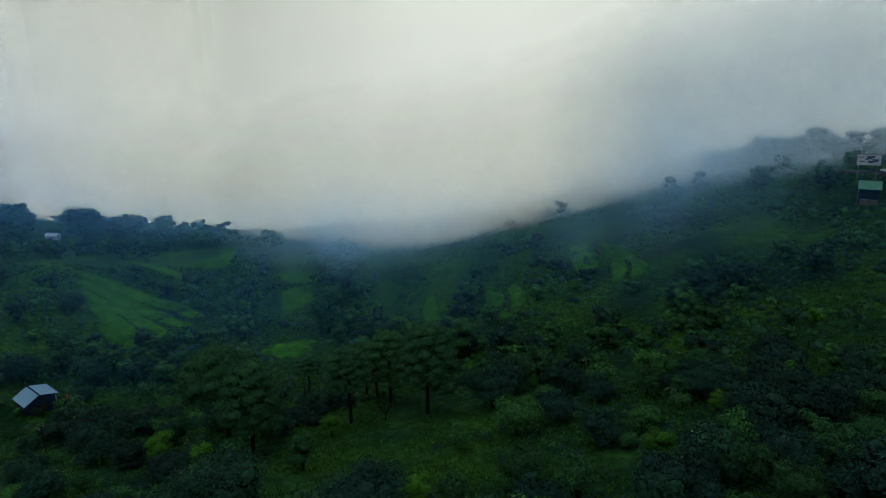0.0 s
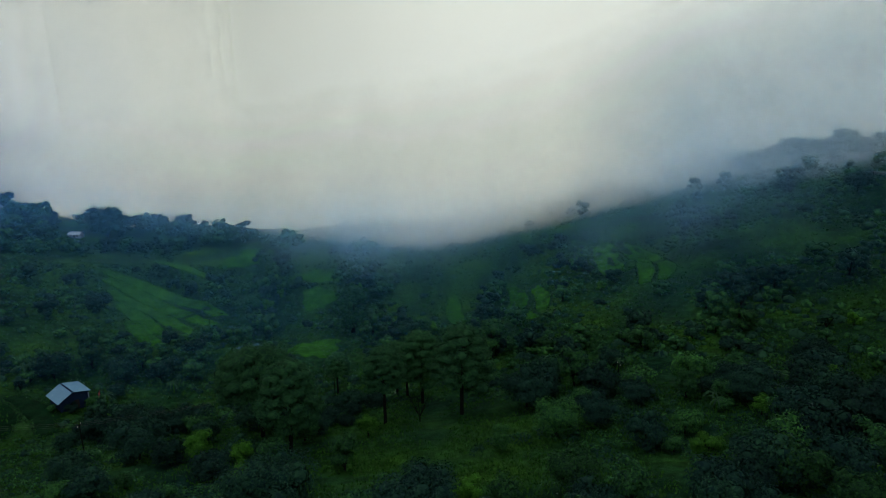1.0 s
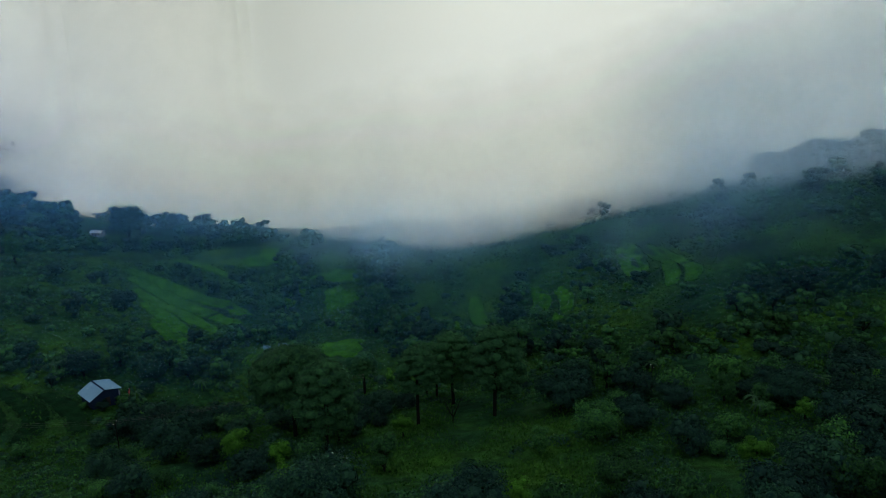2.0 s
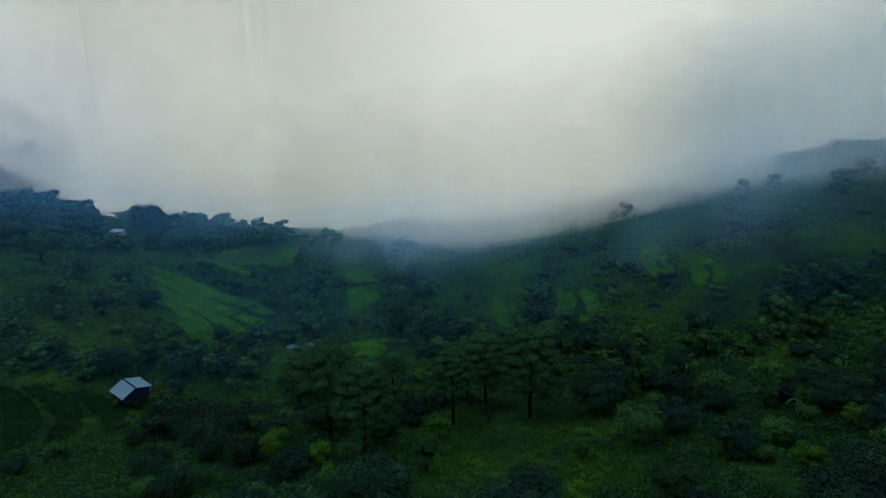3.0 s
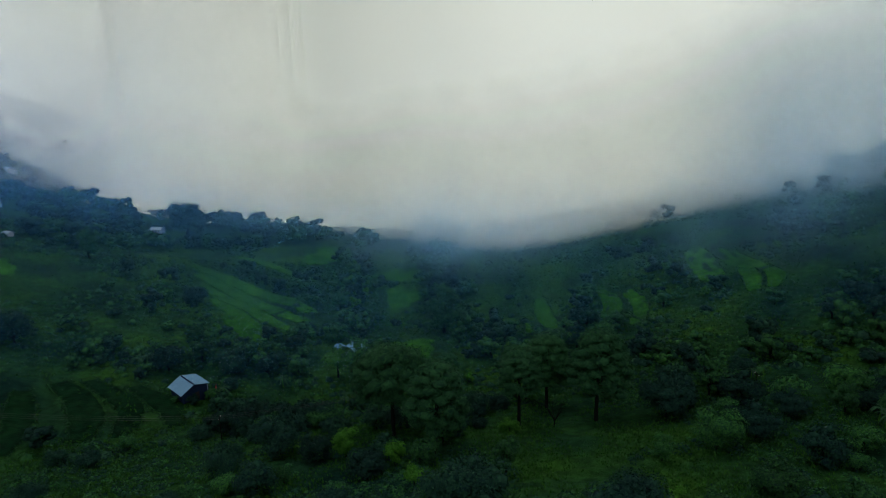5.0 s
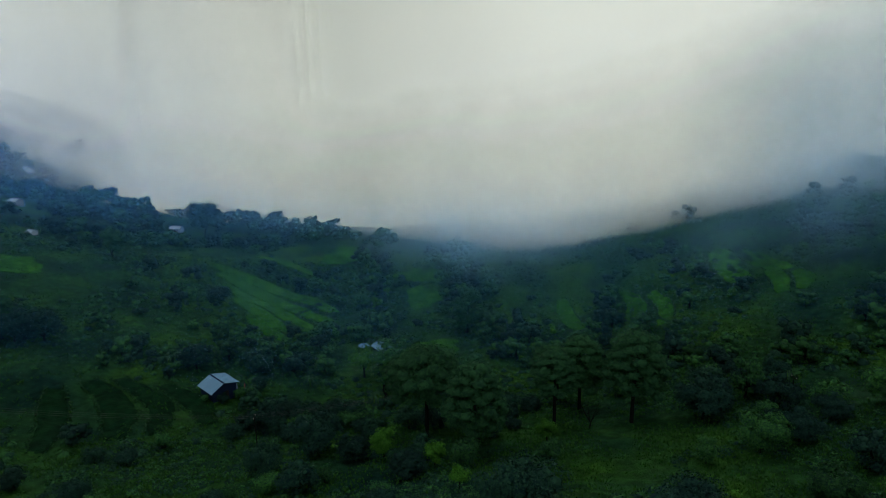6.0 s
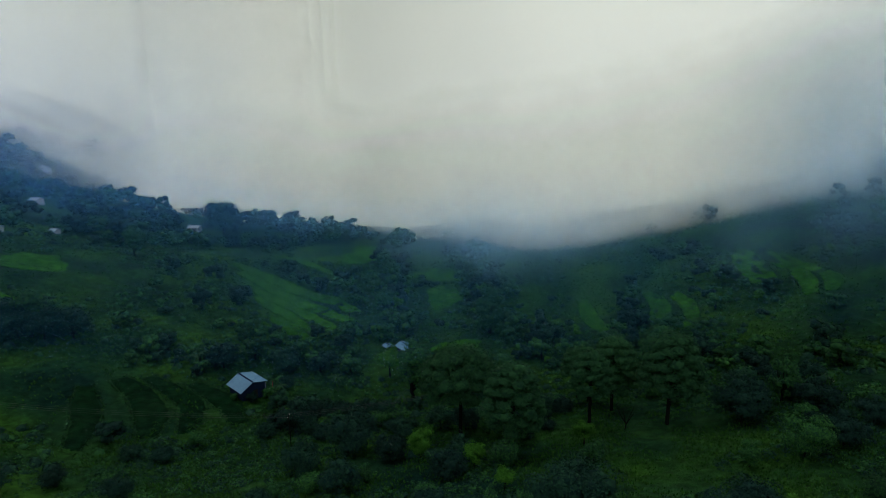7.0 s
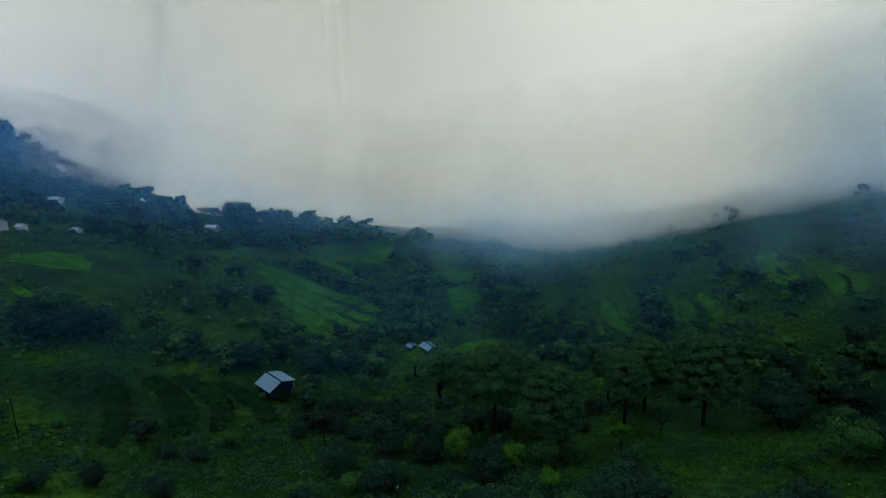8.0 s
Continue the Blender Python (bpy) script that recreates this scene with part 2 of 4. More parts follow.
    if top:
        lid, cap = n.new("ShaderNodeMapRange"), n.new("ShaderNodeMath")
        lid.interpolation_type = "SMOOTHSTEP"
        lid.inputs["From Min"].default_value, lid.inputs["From Max"].default_value = top * (1.9 if top > 60 else 1.6) + span * 0.65, top * (0.1 if top > 60 else 0.5) + span * 0.65
        lid.inputs["To Min"].default_value = 0.002
        l.new(level.outputs[0], lid.inputs["Value"])
        cap.operation = "MULTIPLY"
        l.new(last, cap.inputs[0])
        l.new(lid.outputs[0], cap.inputs[1])
        last = cap.outputs[0]
    l.new(last, mix.inputs[0])
    l.new(clear.outputs[0], mix.inputs[1])
    # vapour is lit from above on both of its sides
    below, thru, both_sides = n.new("ShaderNodeCombineXYZ"), n.new("ShaderNodeBsdfTranslucent"), n.new("ShaderNodeAddShader")
    below.inputs[2].default_value = -1.0
    l.new(below.outputs[0], thru.inputs["Normal"])
    l.new(tone, thru.inputs["Color"])
    l.new(body.outputs[0], both_sides.inputs[0])
    l.new(thru.outputs[0], both_sides.inputs[1])
    l.new(both_sides.outputs[0], mix.inputs[2])
    l.new(mix.outputs[0], out.inputs["Surface"])
    return m


# ---- mesh helpers ----
def raw(name, verts, faces, mat, smooth=False):
    me = bpy.data.meshes.new(name)
    me.from_pydata([tuple(map(float, v)) for v in verts], [], [tuple(map(int, f)) for f in faces])
    for m in (mat if isinstance(mat, (list, tuple)) else [mat]):
        me.materials.append(m)
    if smooth:
        me.polygons.foreach_set("use_smooth", [True] * len(me.polygons))
    me.update()
    return me


def under(name, mesh, parent, label=""):
    ob = new(name, mesh)
    ob.parent = parent
    return tagged(ob, label)


def part(name, bm, mat, parent, label=""):
    me = bpy.data.meshes.new(name)
    bm.to_mesh(me)
    bm.free()
    me.materials.append(mat)
    return under(name, me, parent, label)


def box(bm, size, at=(0, 0, 0), turn=0.0, bevel=0.0):
    made = bmesh.ops.create_cube(bm, size=1.0)
    bmesh.ops.scale(bm, vec=size, verts=made["verts"])
    if bevel:
        bmesh.ops.bevel(bm, geom=list({e for v in made["verts"] for e in v.link_edges}), offset=bevel, segments=1, affect="EDGES")
        vs = [v for v in bm.verts if not v.tag]
    else:
        vs = made["verts"]
    bmesh.ops.transform(bm, matrix=pose(*at, 0, 0, turn), verts=vs)
    for v in vs:
        v.tag = True
    return bm


def solid(size, at=(0, 0, 0), turn=0.0, bevel=0.0):
    return box(bmesh.new(), size, at, turn, bevel)


# ---- ground ----
def spread(near0, near1, step, far0, far1, grow=1.16):
    mid = list(np.arange(near0, near1 + step, step))
    left, right, s = [], [], step
    x = near0
    while x > far0:
        s *= grow
        x -= s
        left.append(x)
    x, s = mid[-1], step
    while x < far1:
        s *= grow
        x += s
        right.append(x)
    return np.array(left[::-1] + mid + right)


def sheet(name, xs, ys, mat, lift=0.0):
    gx, gy = np.meshgrid(xs, ys)
    gz = height(gx, gy) + lift
    nx, ny = len(xs), len(ys)
    k = np.arange(nx * ny).reshape(ny, nx)
    faces = np.stack([k[:-1, :-1], k[:-1, 1:], k[1:, 1:], k[1:, :-1]], -1).reshape(-1, 4)
    me = bpy.data.meshes.new(name)
    me.vertices.add(nx * ny)
    me.vertices.foreach_set("co", np.stack([gx, gy, gz], -1).ravel())
    me.loops.add(faces.size)
    me.loops.foreach_set("vertex_index", faces.ravel().astype(np.int32))
    me.polygons.add(len(faces))
    me.polygons.foreach_set("loop_start", np.arange(0, faces.size, 4, dtype=np.int32))
    me.polygons.foreach_set("use_smooth", np.ones(len(faces), bool))
    me.update(calc_edges=True)
    me.materials.append(mat)
    return new(name, me)


ground = tagged(sheet("ground", spread(-260, 170, 1.6, -4200, 4200), spread(45, 300, 1.3, -1500, 4500), M_GROUND),
                "green hillside of grass and low weeds in a misty valley", "ground", kind="structure")


def field(cx, cy, rx, ry, turn, mat, label, lift=0.12, seed=1):
    """A ragged-edged crop field that follows the slope."""
    rnd = random.Random(seed)
    rings, spokes = 14, 44
    edge = [1 + 0.16 * math.sin(3 * a + seed) + 0.1 * math.sin(7 * a + 2 * seed) + rnd.uniform(-0.05, 0.05)
            for a in (2 * math.pi * i / spokes for i in range(spokes))]
    c, s = math.cos(radians(turn)), math.sin(radians(turn))
    pts, faces = [(cx, cy)], []
    for r in range(1, rings + 1):
        for i in range(spokes):
            a, q = 2 * math.pi * i / spokes, edge[i] * r / rings
            u, v = rx * q * math.cos(a), ry * q * math.sin(a)
            pts.append((cx + u * c - v * s, cy + u * s + v * c))
    for i in range(spokes):
        j = (i + 1) % spokes
        faces.append((0, 1 + i, 1 + j))
        for r in range(rings - 1):
            b = 1 + r * spokes
            faces.append((b + i, b + spokes + i, b + spokes + j, b + j))
    xy = np.array(pts)
    z = height(xy[:, 0], xy[:, 1]) + lift
    z[-spokes:] -= 0.5 + lift
    me = raw("crop_field", np.column_stack([xy, z]), faces, mat, True)
    ob = new("crop_field", me)
    return tagged(ob, label, "field", "terraced fields of the valley", "structure")


# ---- mist ----
def veil(name, line, mat, heights, label, lift=0.0):
    """A bank of vapour along a line in plan, standing on the ground; its second coordinate is the rise above the ground."""
    pts = [Vector((x, y)) for x, y in line]
    path = []
    for k in range(len(pts) - 1):
        p0, p1, p2, p3 = pts[max(k - 1, 0)], pts[k], pts[k + 1], pts[min(k + 2, len(pts) - 1)]
        for i in range(12):
            f = i / 12
            path.append(0.5 * (2 * p1 + (p2 - p0) * f + (2 * p0 - 5 * p1 + 4 * p2 - p3) * f * f + (3 * p1 - p0 - 3 * p2 + p3) * f**3))
    path.append(pts[-1])
    x, y = np.array([p.x for p in path]), np.array([p.y for p in path])
    base = height(x, y)
    verts, uvs = [], []
    for h in heights:
        for i in range(len(path)):
            verts.append((x[i], y[i], base[i] + h + lift))
            uvs.append((i / (len(path) - 1), h))
    n = len(path)
    faces = [(r * n + i, r * n + i + 1, (r + 1) * n + i + 1, (r + 1) * n + i) for r in range(len(heights) - 1) for i in range(n - 1)]
    me = raw(name, verts, faces, mat, True)
    layer = me.uv_layers.new(name="rise")
    for loop in me.loops:
        layer.data[loop.index].uv = uvs[loop.vertex_index]
    return tagged(new(name, me), label, "mist", "banks of mist over the valley", "stuff")


RISE, TALL, LOW = (-3, 220), (-30, 1000), (-3, 110)
FRONT = ((-372, 470), (-305, 432), (-225, 392), (-130, 345), (-62, 290), (-20, 262), (40, 252), (95, 242), (135, 238), (172, 228), (230, 212), (340, 190))


def pushed(d):
    return [(x * (1 + d / 330), y * (1 + d / 330)) for x, y in FRONT]


# the blue of distant air is put into these haze sheets' colour
M_HAZE = mist_material("blue_haze_tint", 0.032, 0, 12, 70, (0.07, 0.38, 0.80), 0.0, 0.45, top=110)
M_HAZE_MID = mist_material("valley_haze_tint", 0.042, 0, 16, 70, (0.09, 0.42, 0.80), 0.0, 0.6, top=110)
M_HAZE_FAR = mist_material("distance_haze_tint", 0.06, 0, 20, 60, (0.14, 0.46, 0.82), 0.0, 0.75, top=110)
M_HAZE_LEFT = mist_material("hill_haze_tint", 0.14, 0, 22, 90, (0.09, 0.31, 0.84), 0.0, 0.3, top=95, ends_at=0.45)
# wisps and thin mist: haze blue is put into the vapour's colour
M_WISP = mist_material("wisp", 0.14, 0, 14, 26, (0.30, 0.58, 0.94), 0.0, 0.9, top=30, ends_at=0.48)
M_MIST_A = mist_material("thin_blue_mist", 0.135, 0, 14, 50, (0.22, 0.5, 0.88), 0.0, 0.6, top=22, ends_at=0.2)
M_MIST_B = mist_material("mist", 0.14, -9, 2, 60, (0.93, 0.94, 0.89), 0.0, 0.3, top=55, ends_at=0.2)
M_MIST_C = mist_material("thick_mist", 1.0, -22, -8, 110, (0.875, 0.895, 0.845), contrast=0.0, ends_at=0.01, shade=0.05)
M_MIST_EDGE = mist_material("cloud_edge", 0.14, -8, 12, 110, (0.96, 0.975, 0.92), contrast=0.2, ends_at=0.3, shade=0.04, slant=0.0012)
M_MIST_D = mist_material("cloud", 1.0, -60, -30, 260, (0.93, 0.95, 0.90), contrast=0.0, ends_at=0.01, shade=0.03)
M_MIST_LOW = mist_material("low_mist", 0.145, -8, 8, 60, contrast=0.3, top=40, ends_at=0.15)
M_MIST_FAR = mist_material("far_haze", 0.85, -60, -20, 300, (0.94, 0.955, 0.90), contrast=0.12, ends_at=0.05)
# ridge mist is coloured blue-grey for the hazy air before the trees
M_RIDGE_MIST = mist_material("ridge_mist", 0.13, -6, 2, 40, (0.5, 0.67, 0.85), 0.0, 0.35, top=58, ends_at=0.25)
# sheets added one behind another, so that farther slopes turn bluer
veil("haze", ((-300, 10), (-215, 78), (-140, 112), (-70, 124), (0, 132), (70, 122), (140, 100), (230, 60)), M_HAZE, RISE, "thin sheet coloured blue as distance haze in the valley")
veil("haze", ((-330, 80), (-250, 130), (-170, 160), (-80, 168), (0, 172), (70, 168), (130, 160), (200, 150)), M_HAZE_MID, RISE, "thin sheet coloured blue as distance haze in the valley")
veil("haze", pushed(-75), M_HAZE_FAR, RISE, "thin sheet coloured blue as distance haze in the valley")
veil("haze", ((-330, 60), (-270, 150), (-215, 205), (-150, 235), (-80, 250)), M_HAZE_LEFT, RISE, "sheet coloured blue as distance haze before the hamlet's hill")
veil("haze", ((-430, 120), (-340, 200), (-250, 262), (-170, 290), (-110, 300)), M_HAZE_LEFT, RISE, "sheet coloured blue as distance haze before the hamlet's hill")
veil("haze", ((-520, 200), (-430, 300), (-350, 380), (-270, 420), (-200, 440)), M_HAZE_LEFT, RISE, "sheet coloured blue as distance haze before the hamlet's hill")


def shifted(line, d):
    return [(x, y + d) for x, y in line]


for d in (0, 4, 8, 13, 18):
    veil("wisp", shifted(((-95, 238), (-50, 226), (-10, 220), (35, 228)), d), M_WISP, LOW, "wisp of mist coloured blue as haze, trailing down the slope")
veil("wisp", ((10, 205), (45, 196), (85, 190), (125, 196)), M_WISP, LOW, "wisp of mist coloured blue as haze, trailing over the terraces")
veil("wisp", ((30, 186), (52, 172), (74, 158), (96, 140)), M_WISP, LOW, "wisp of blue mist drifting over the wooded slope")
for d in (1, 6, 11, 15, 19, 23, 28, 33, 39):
    veil("mist_bank", shifted(((40, 256), (75, 242), (95, 224), (112, 210), (132, 201), (165, 190), (230, 175)), d), M_RIDGE_MIST, RISE, "thin mist coloured blue-grey as haze over the ridge road")
veil("haze", pushed(-42), M_HAZE_FAR, RISE, "thin sheet coloured blue as distance haze in the valley")
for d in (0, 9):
    veil("mist_bank", shifted(((-262, 352), (-200, 336), (-150, 316), (-105, 292), (-60, 272), (-20, 262)), d), M_MIST_A, RISE, "thin drifting mist coloured blue as haze over the wooded brow")
veil("mist_bank", pushed(-8), M_MIST_A, RISE, "thin drifting mist coloured blue as haze over the far slopes")
for d in (2, 6, 10, 14, 18, 23, 28, 33, 39, 45, 51, 58, 65):
    veil("mist_bank", pushed(d), M_MIST_B, RISE, "drifting white mist over the valley's far slopes")
veil("mist_bank", [(-3200, 500), (-2300, 1300), (-1500, 1500), (-800, 1150), (-520, 830), (-340, 640), (-220, 510), (-135, 420)] + pushed(75)[4:], M_MIST_C, TALL, "thick white mist filling the valley's head")
for k in (0, 2, 4, 6, 8):
    veil("mist_bank", [(-35 + (440 + 9 * k) * math.sin(radians(a)), (440 + 9 * k) * math.cos(radians(a))) for a in (-42 + 1.7 * k, -31, -25, -18, -10)],
         M_MIST_EDGE, TALL, "drifting edge of the white cloud")
for d in (70, 85, 100, 118, 138):
    veil("mist_bank", shifted(((-900, 420), (-700, 600), (-520, 610), (-400, 520), (-315, 430), (-240, 385), (-130, 360), (-20, 350)), d), M_MIST_LOW, LOW, "low white mist behind the hamlet's hill")
for d in (0, 25, 50, 75):
    veil("mist_bank", shifted(((-1300, 380), (-950, 620), (-700, 730), (-480, 720), (-250, 640), (-60, 590)), d), M_MIST_LOW, LOW, "low white mist at the far mountain's foot")
veil("far_haze", ((-1500, 300), (-1050, 560), (-820, 800), (-560, 1000), (-300, 1100)), M_MIST_FAR, TALL, "pale haze before the far mountain")
veil("cloud_bank", ((-4200, 300), (-3000, 1900), (-1400, 2300), (0, 2100), (1200, 1700), (2200, 1100)), M_MIST_D, TALL,
     "pale grey cloud lying on the mountains")

# trees that stand out: x, y, height, kind
PINE_PLACES = [
    (-16.5, 95.3, 14.8, 0), (-10.6, 107.9, 15.7, 1), (-3.1, 97.1, 17.1, 1), (-16.3, 115.5, 12.5, 0), (-38.9, 97.0, 17.6, 2), (-30.1, 83.8, 16.0, 1),
    (-32.1, 131.1, 10.9, 0), (-14.2, 114.8, 12.6, 0),
]
TREE_PLACES = [
    (-44.0, 83.1, 5.4, 'light'), (-19.3, 71.8, 6.5, 'tall'), (2.1, 75.5, 4.7, 'tall'), (10.2, 77.8, 6.5, 'mid'), (8.5, 56.7, 5.7, 'mid'), (8.0, 95.0, 7.3, 'dark'),
    (32.1, 87.8, 5.8, 'tall'), (38.8, 77.7, 3.4, 'light'), (40.4, 70.3, 7.2, 'dark'), (39.6, 83.6, 5.8, 'dark'), (24.9, 62.7, 4.6, 'light'), (30.4, 54.6, 5.7, 'mid'),
    (33.0, 49.4, 4.5, 'mid'), (45.5, 57.0, 5.0, 'mid'), (-23.6, 54.5, 6.7, 'mound'), (-7.6, 49.9, 6.1, 'mound'), (-2.8, 54.2, 3.6, 'light'), (-56.5, 88.0, 7.7, 'dark'),
    (-88.2, 139.8, 6.8, 'dark'), (-103.9, 137.1, 7.2, 'dark'), (-122.8, 189.9, 6.8, 'dark'), (-75.3, 201.0, 7.2, 'mid'), (-191.1, 316.8, 20.6, 'great'), (-174.2, 336.9, 12.2, 'great'),
    (-161.7, 345.7, 11.4, 'great'), (-150.5, 130.4, 14.5, 'tall'), (-155.8, 128.1, 9.7, 'dark'), (-148.0, 135.7, 10.2, 'tall'), (-151.9, 127.7, 8.9, 'dark'), (-147.3, 130.6, 10.1, 'dark'),
    (-142.6, 134.5, 8.4, 'dark'), (-175.5, 213.3, 13.8, 'tall'), (118.0, 184.9, 6.7, 'dark'), (105.9, 203.2, 5.5, 'dark'), (-218.7, 309.7, 12.1, 'great'), (-62.1, 78.7, 5.5, 'dark'),
    (-18.3, 87.1, 4.2, 'light'), (-53.1, 131.0, 17.0, 'tall'), (-61.6, 143.8, 8.5, 'light'), (4.5, 134.1, 11.9, 'tall'), (-107.1, 67.5, 3.4, 'light'), (-37.1, 181.5, 17.8, 'tall'),
    (46.7, 70.0, 7.5, 'dark'), (57.4, 78.4, 5.0, 'dark'), (16.5, 80.9, 5.3, 'dark'), (24.8, 88.9, 4.7, 'dark'), (124.0, 246.0, 12.0, 'misty'), (133.0, 242.0, 13.0, 'misty'), (141.0, 238.0, 12.0, 'misty'), (150.0, 234.0, 10.0, 'misty'), (160.0, 222.0, 13.0, 'misty'),
    (112.0, 252.0, 13.0, 'misty'), (117.0, 249.0, 11.0, 'misty'), (129.0, 244.0, 15.0, 'misty'), (137.0, 241.0, 12.0, 'misty'), (145.0, 236.0, 15.0, 'misty'), (154.0, 229.0, 12.0, 'misty'), (165.0, 219.0, 15.0, 'misty'),
    (28.8, 59.0, 5.0, 'dark'), (40.6, 72.3, 5.5, 'dark'), (36.5, 56.1, 5.5, 'dark'), (50.3, 73.5, 5.0, 'dark'), (63.8, 85.6, 6.0, 'dark'), (41.0, 51.0, 5.0, 'dark'), (56.2, 95.3, 6.0, 'dark'), (40.0, 88.4, 5.0, 'dark'), (-105.4, 68.6, 3.6, 'dark'), (-99.0, 73.1, 3.4, 'dark'), (-86.2, 122.6, 2.9, 'mid'), (-88.6, 119.6, 2.4, 'dark'), (-92.4, 118.6, 1.9, 'mid'), (-84.4, 129.8, 3.6, 'dark'), (-86.0, 69.1, 3.6, 'dark'), (-89.7, 85.8, 3.4, 'dark'),
]
HAMLET_PLACES = [
    (-224.9, 194.7, -20, 7, 2.4, 2.4, 'white village house with grey sheet roof'),
    (-219.4, 199.6, -10, 3.6, 1.6, 1.5, 'small hut with pale sheet roof'),
    (-221.0, 229.1, -15, 4, 1.7, 1.2, 'low hut with pale sheet roof'),
    (-206.4, 314.4, -5, 7, 2.0, 1.8, 'white village house beside a large tree'),
    (-481.0, 618.0, -20, 13, 4.5, 3.0, 'village house with shining sheet roof'),
    (-486.8, 549.9, -30, 9, 3.6, 3.0, 'village house with pale sheet roof'),
    (-493.0, 562.6, -20, 6, 2.4, 2.2, 'village house with pale sheet roof'),
    (-442.2, 502.7, -30, 8, 3.2, 2.8, 'small village house with pale sheet roof'),
    (-498.1, 628.0, -10, 6, 2.4, 2.2, 'village house with pale sheet roof'),
    (-282.0, 293.9, -10, 6, 2.4, 2.2, 'village house half hidden by trees'),
]
BANANA_PLACES = [(47.3, 89.0, 4.5), (34.7, 83.9, 3.5), (34.1, 81.4, 3.0), (-84.4, 125.6, 4), (-110.8, 136.1, 5), (-110.3, 138.3, 5), (-55.1, 125.9, 4), (-55.2, 130.8, 3.5), (27.4, 109.2, 3), (-73.5, 135.3, 4)]

# open ground, kept free of woods: x, y, half-lengths, turn
CLEAR = [
    (-15.9, 78.2, 14.9, 24.0, -17), (-5.6, 92.4, 17.6, 15.6, -24), (4.6, 66.0, 11.1, 12.7, -16), (31.2, 101.8, 10.3, 12.2, -33),
    (58.5, 87.5, 5.6, 10.0, -24), (19.5, 61.1, 4.2, 9.5, -16), (60.2, 166.1, 19.5, 17.3, -59), (-44.3, 166.3, 8.5, 10.9, -5),
    (-134.6, 108.2, 10.2, 18.4, 29), (-106.7, 112.5, 19.1, 17.3, 17), (87.0, 164.0, 21.7, 13.5, -52), (55.6, 228.2, 29.7, 15.2, -52),
    (-173.8, 177.7, 25.9, 25.3, 55), (42.0, 140.1, 13.7, 10.7, -45), (-111.8, 281.9, 26.0, 31.2, -10), (-64.0, 153.1, 14.1, 9.5, 7),
    (-73.7, 129.6, 9.5, 11.4, 20), (-113.6, 212.1, 46.1, 5.5, -29), (-110.2, 203.4, 43.4, 5.1, -32), (-108.2, 193.6, 38.8, 4.9, -37),
    (-107.4, 185.6, 29.8, 4.7, -46), (-99.8, 172.7, 19.2, 4.7, -45), (-120.4, 246.1, 28.9, 5.1, -33), (17.1, 182.8, 27.7, 5.5, -86),
    (22.0, 181.4, 19.8, 4.9, -93), (-3.6, 189.1, 26.5, 5.1, -87), (47.9, 198.5, 24.9, 6.5, -97), (56.5, 193.1, 22.5, 5.1, -88),
    (51.4, 173.4, 18.2, 4.7, -105), (54.8, 167.4, 11.1, 4.7, -106), (-172.2, 149.1, 11.0, 4.9, 3), (-186.2, 168.1, 12.9, 4.9, 32),
    (-118.5, 103.0, 20.2, 5.1, -59), (-111.8, 110.0, 21.4, 5.7, -47), (-106.1, 113.2, 23.6, 5.1, -47), (-96.5, 116.7, 19.4, 5.3, -41),
    (-56.0, 218.3, 8.5, 12.6, 4), (-99.2, 272.7, 12.9, 23.9, 0), (-59.6, 242.0, 16.4, 10.2, -16), (-44.9, 165.4, 9.6, 10.4, -6),
    (-187.6, 175.3, 15.4, 11.6, 60), (-90.6, 121, 7, 6, 0), (-61, 159, 6, 5, 0), (119, 172, 12, 10, 0),
]
STRIP_CLEAR = CLEAR[17:36]
FIELD_PLACES = [
    (-56.0, 218.3, 6.8, 10.1, 4, 'f'),
    (-99.2, 272.7, 10.3, 19.1, 0, 'f'),
    (-59.6, 242.0, 13.1, 8.2, -16, 'f'),
    (-44.9, 165.4, 7.7, 8.3, -6, 'f'),
    (-187.6, 175.3, 12.3, 9.3, 60, 'f'),
]
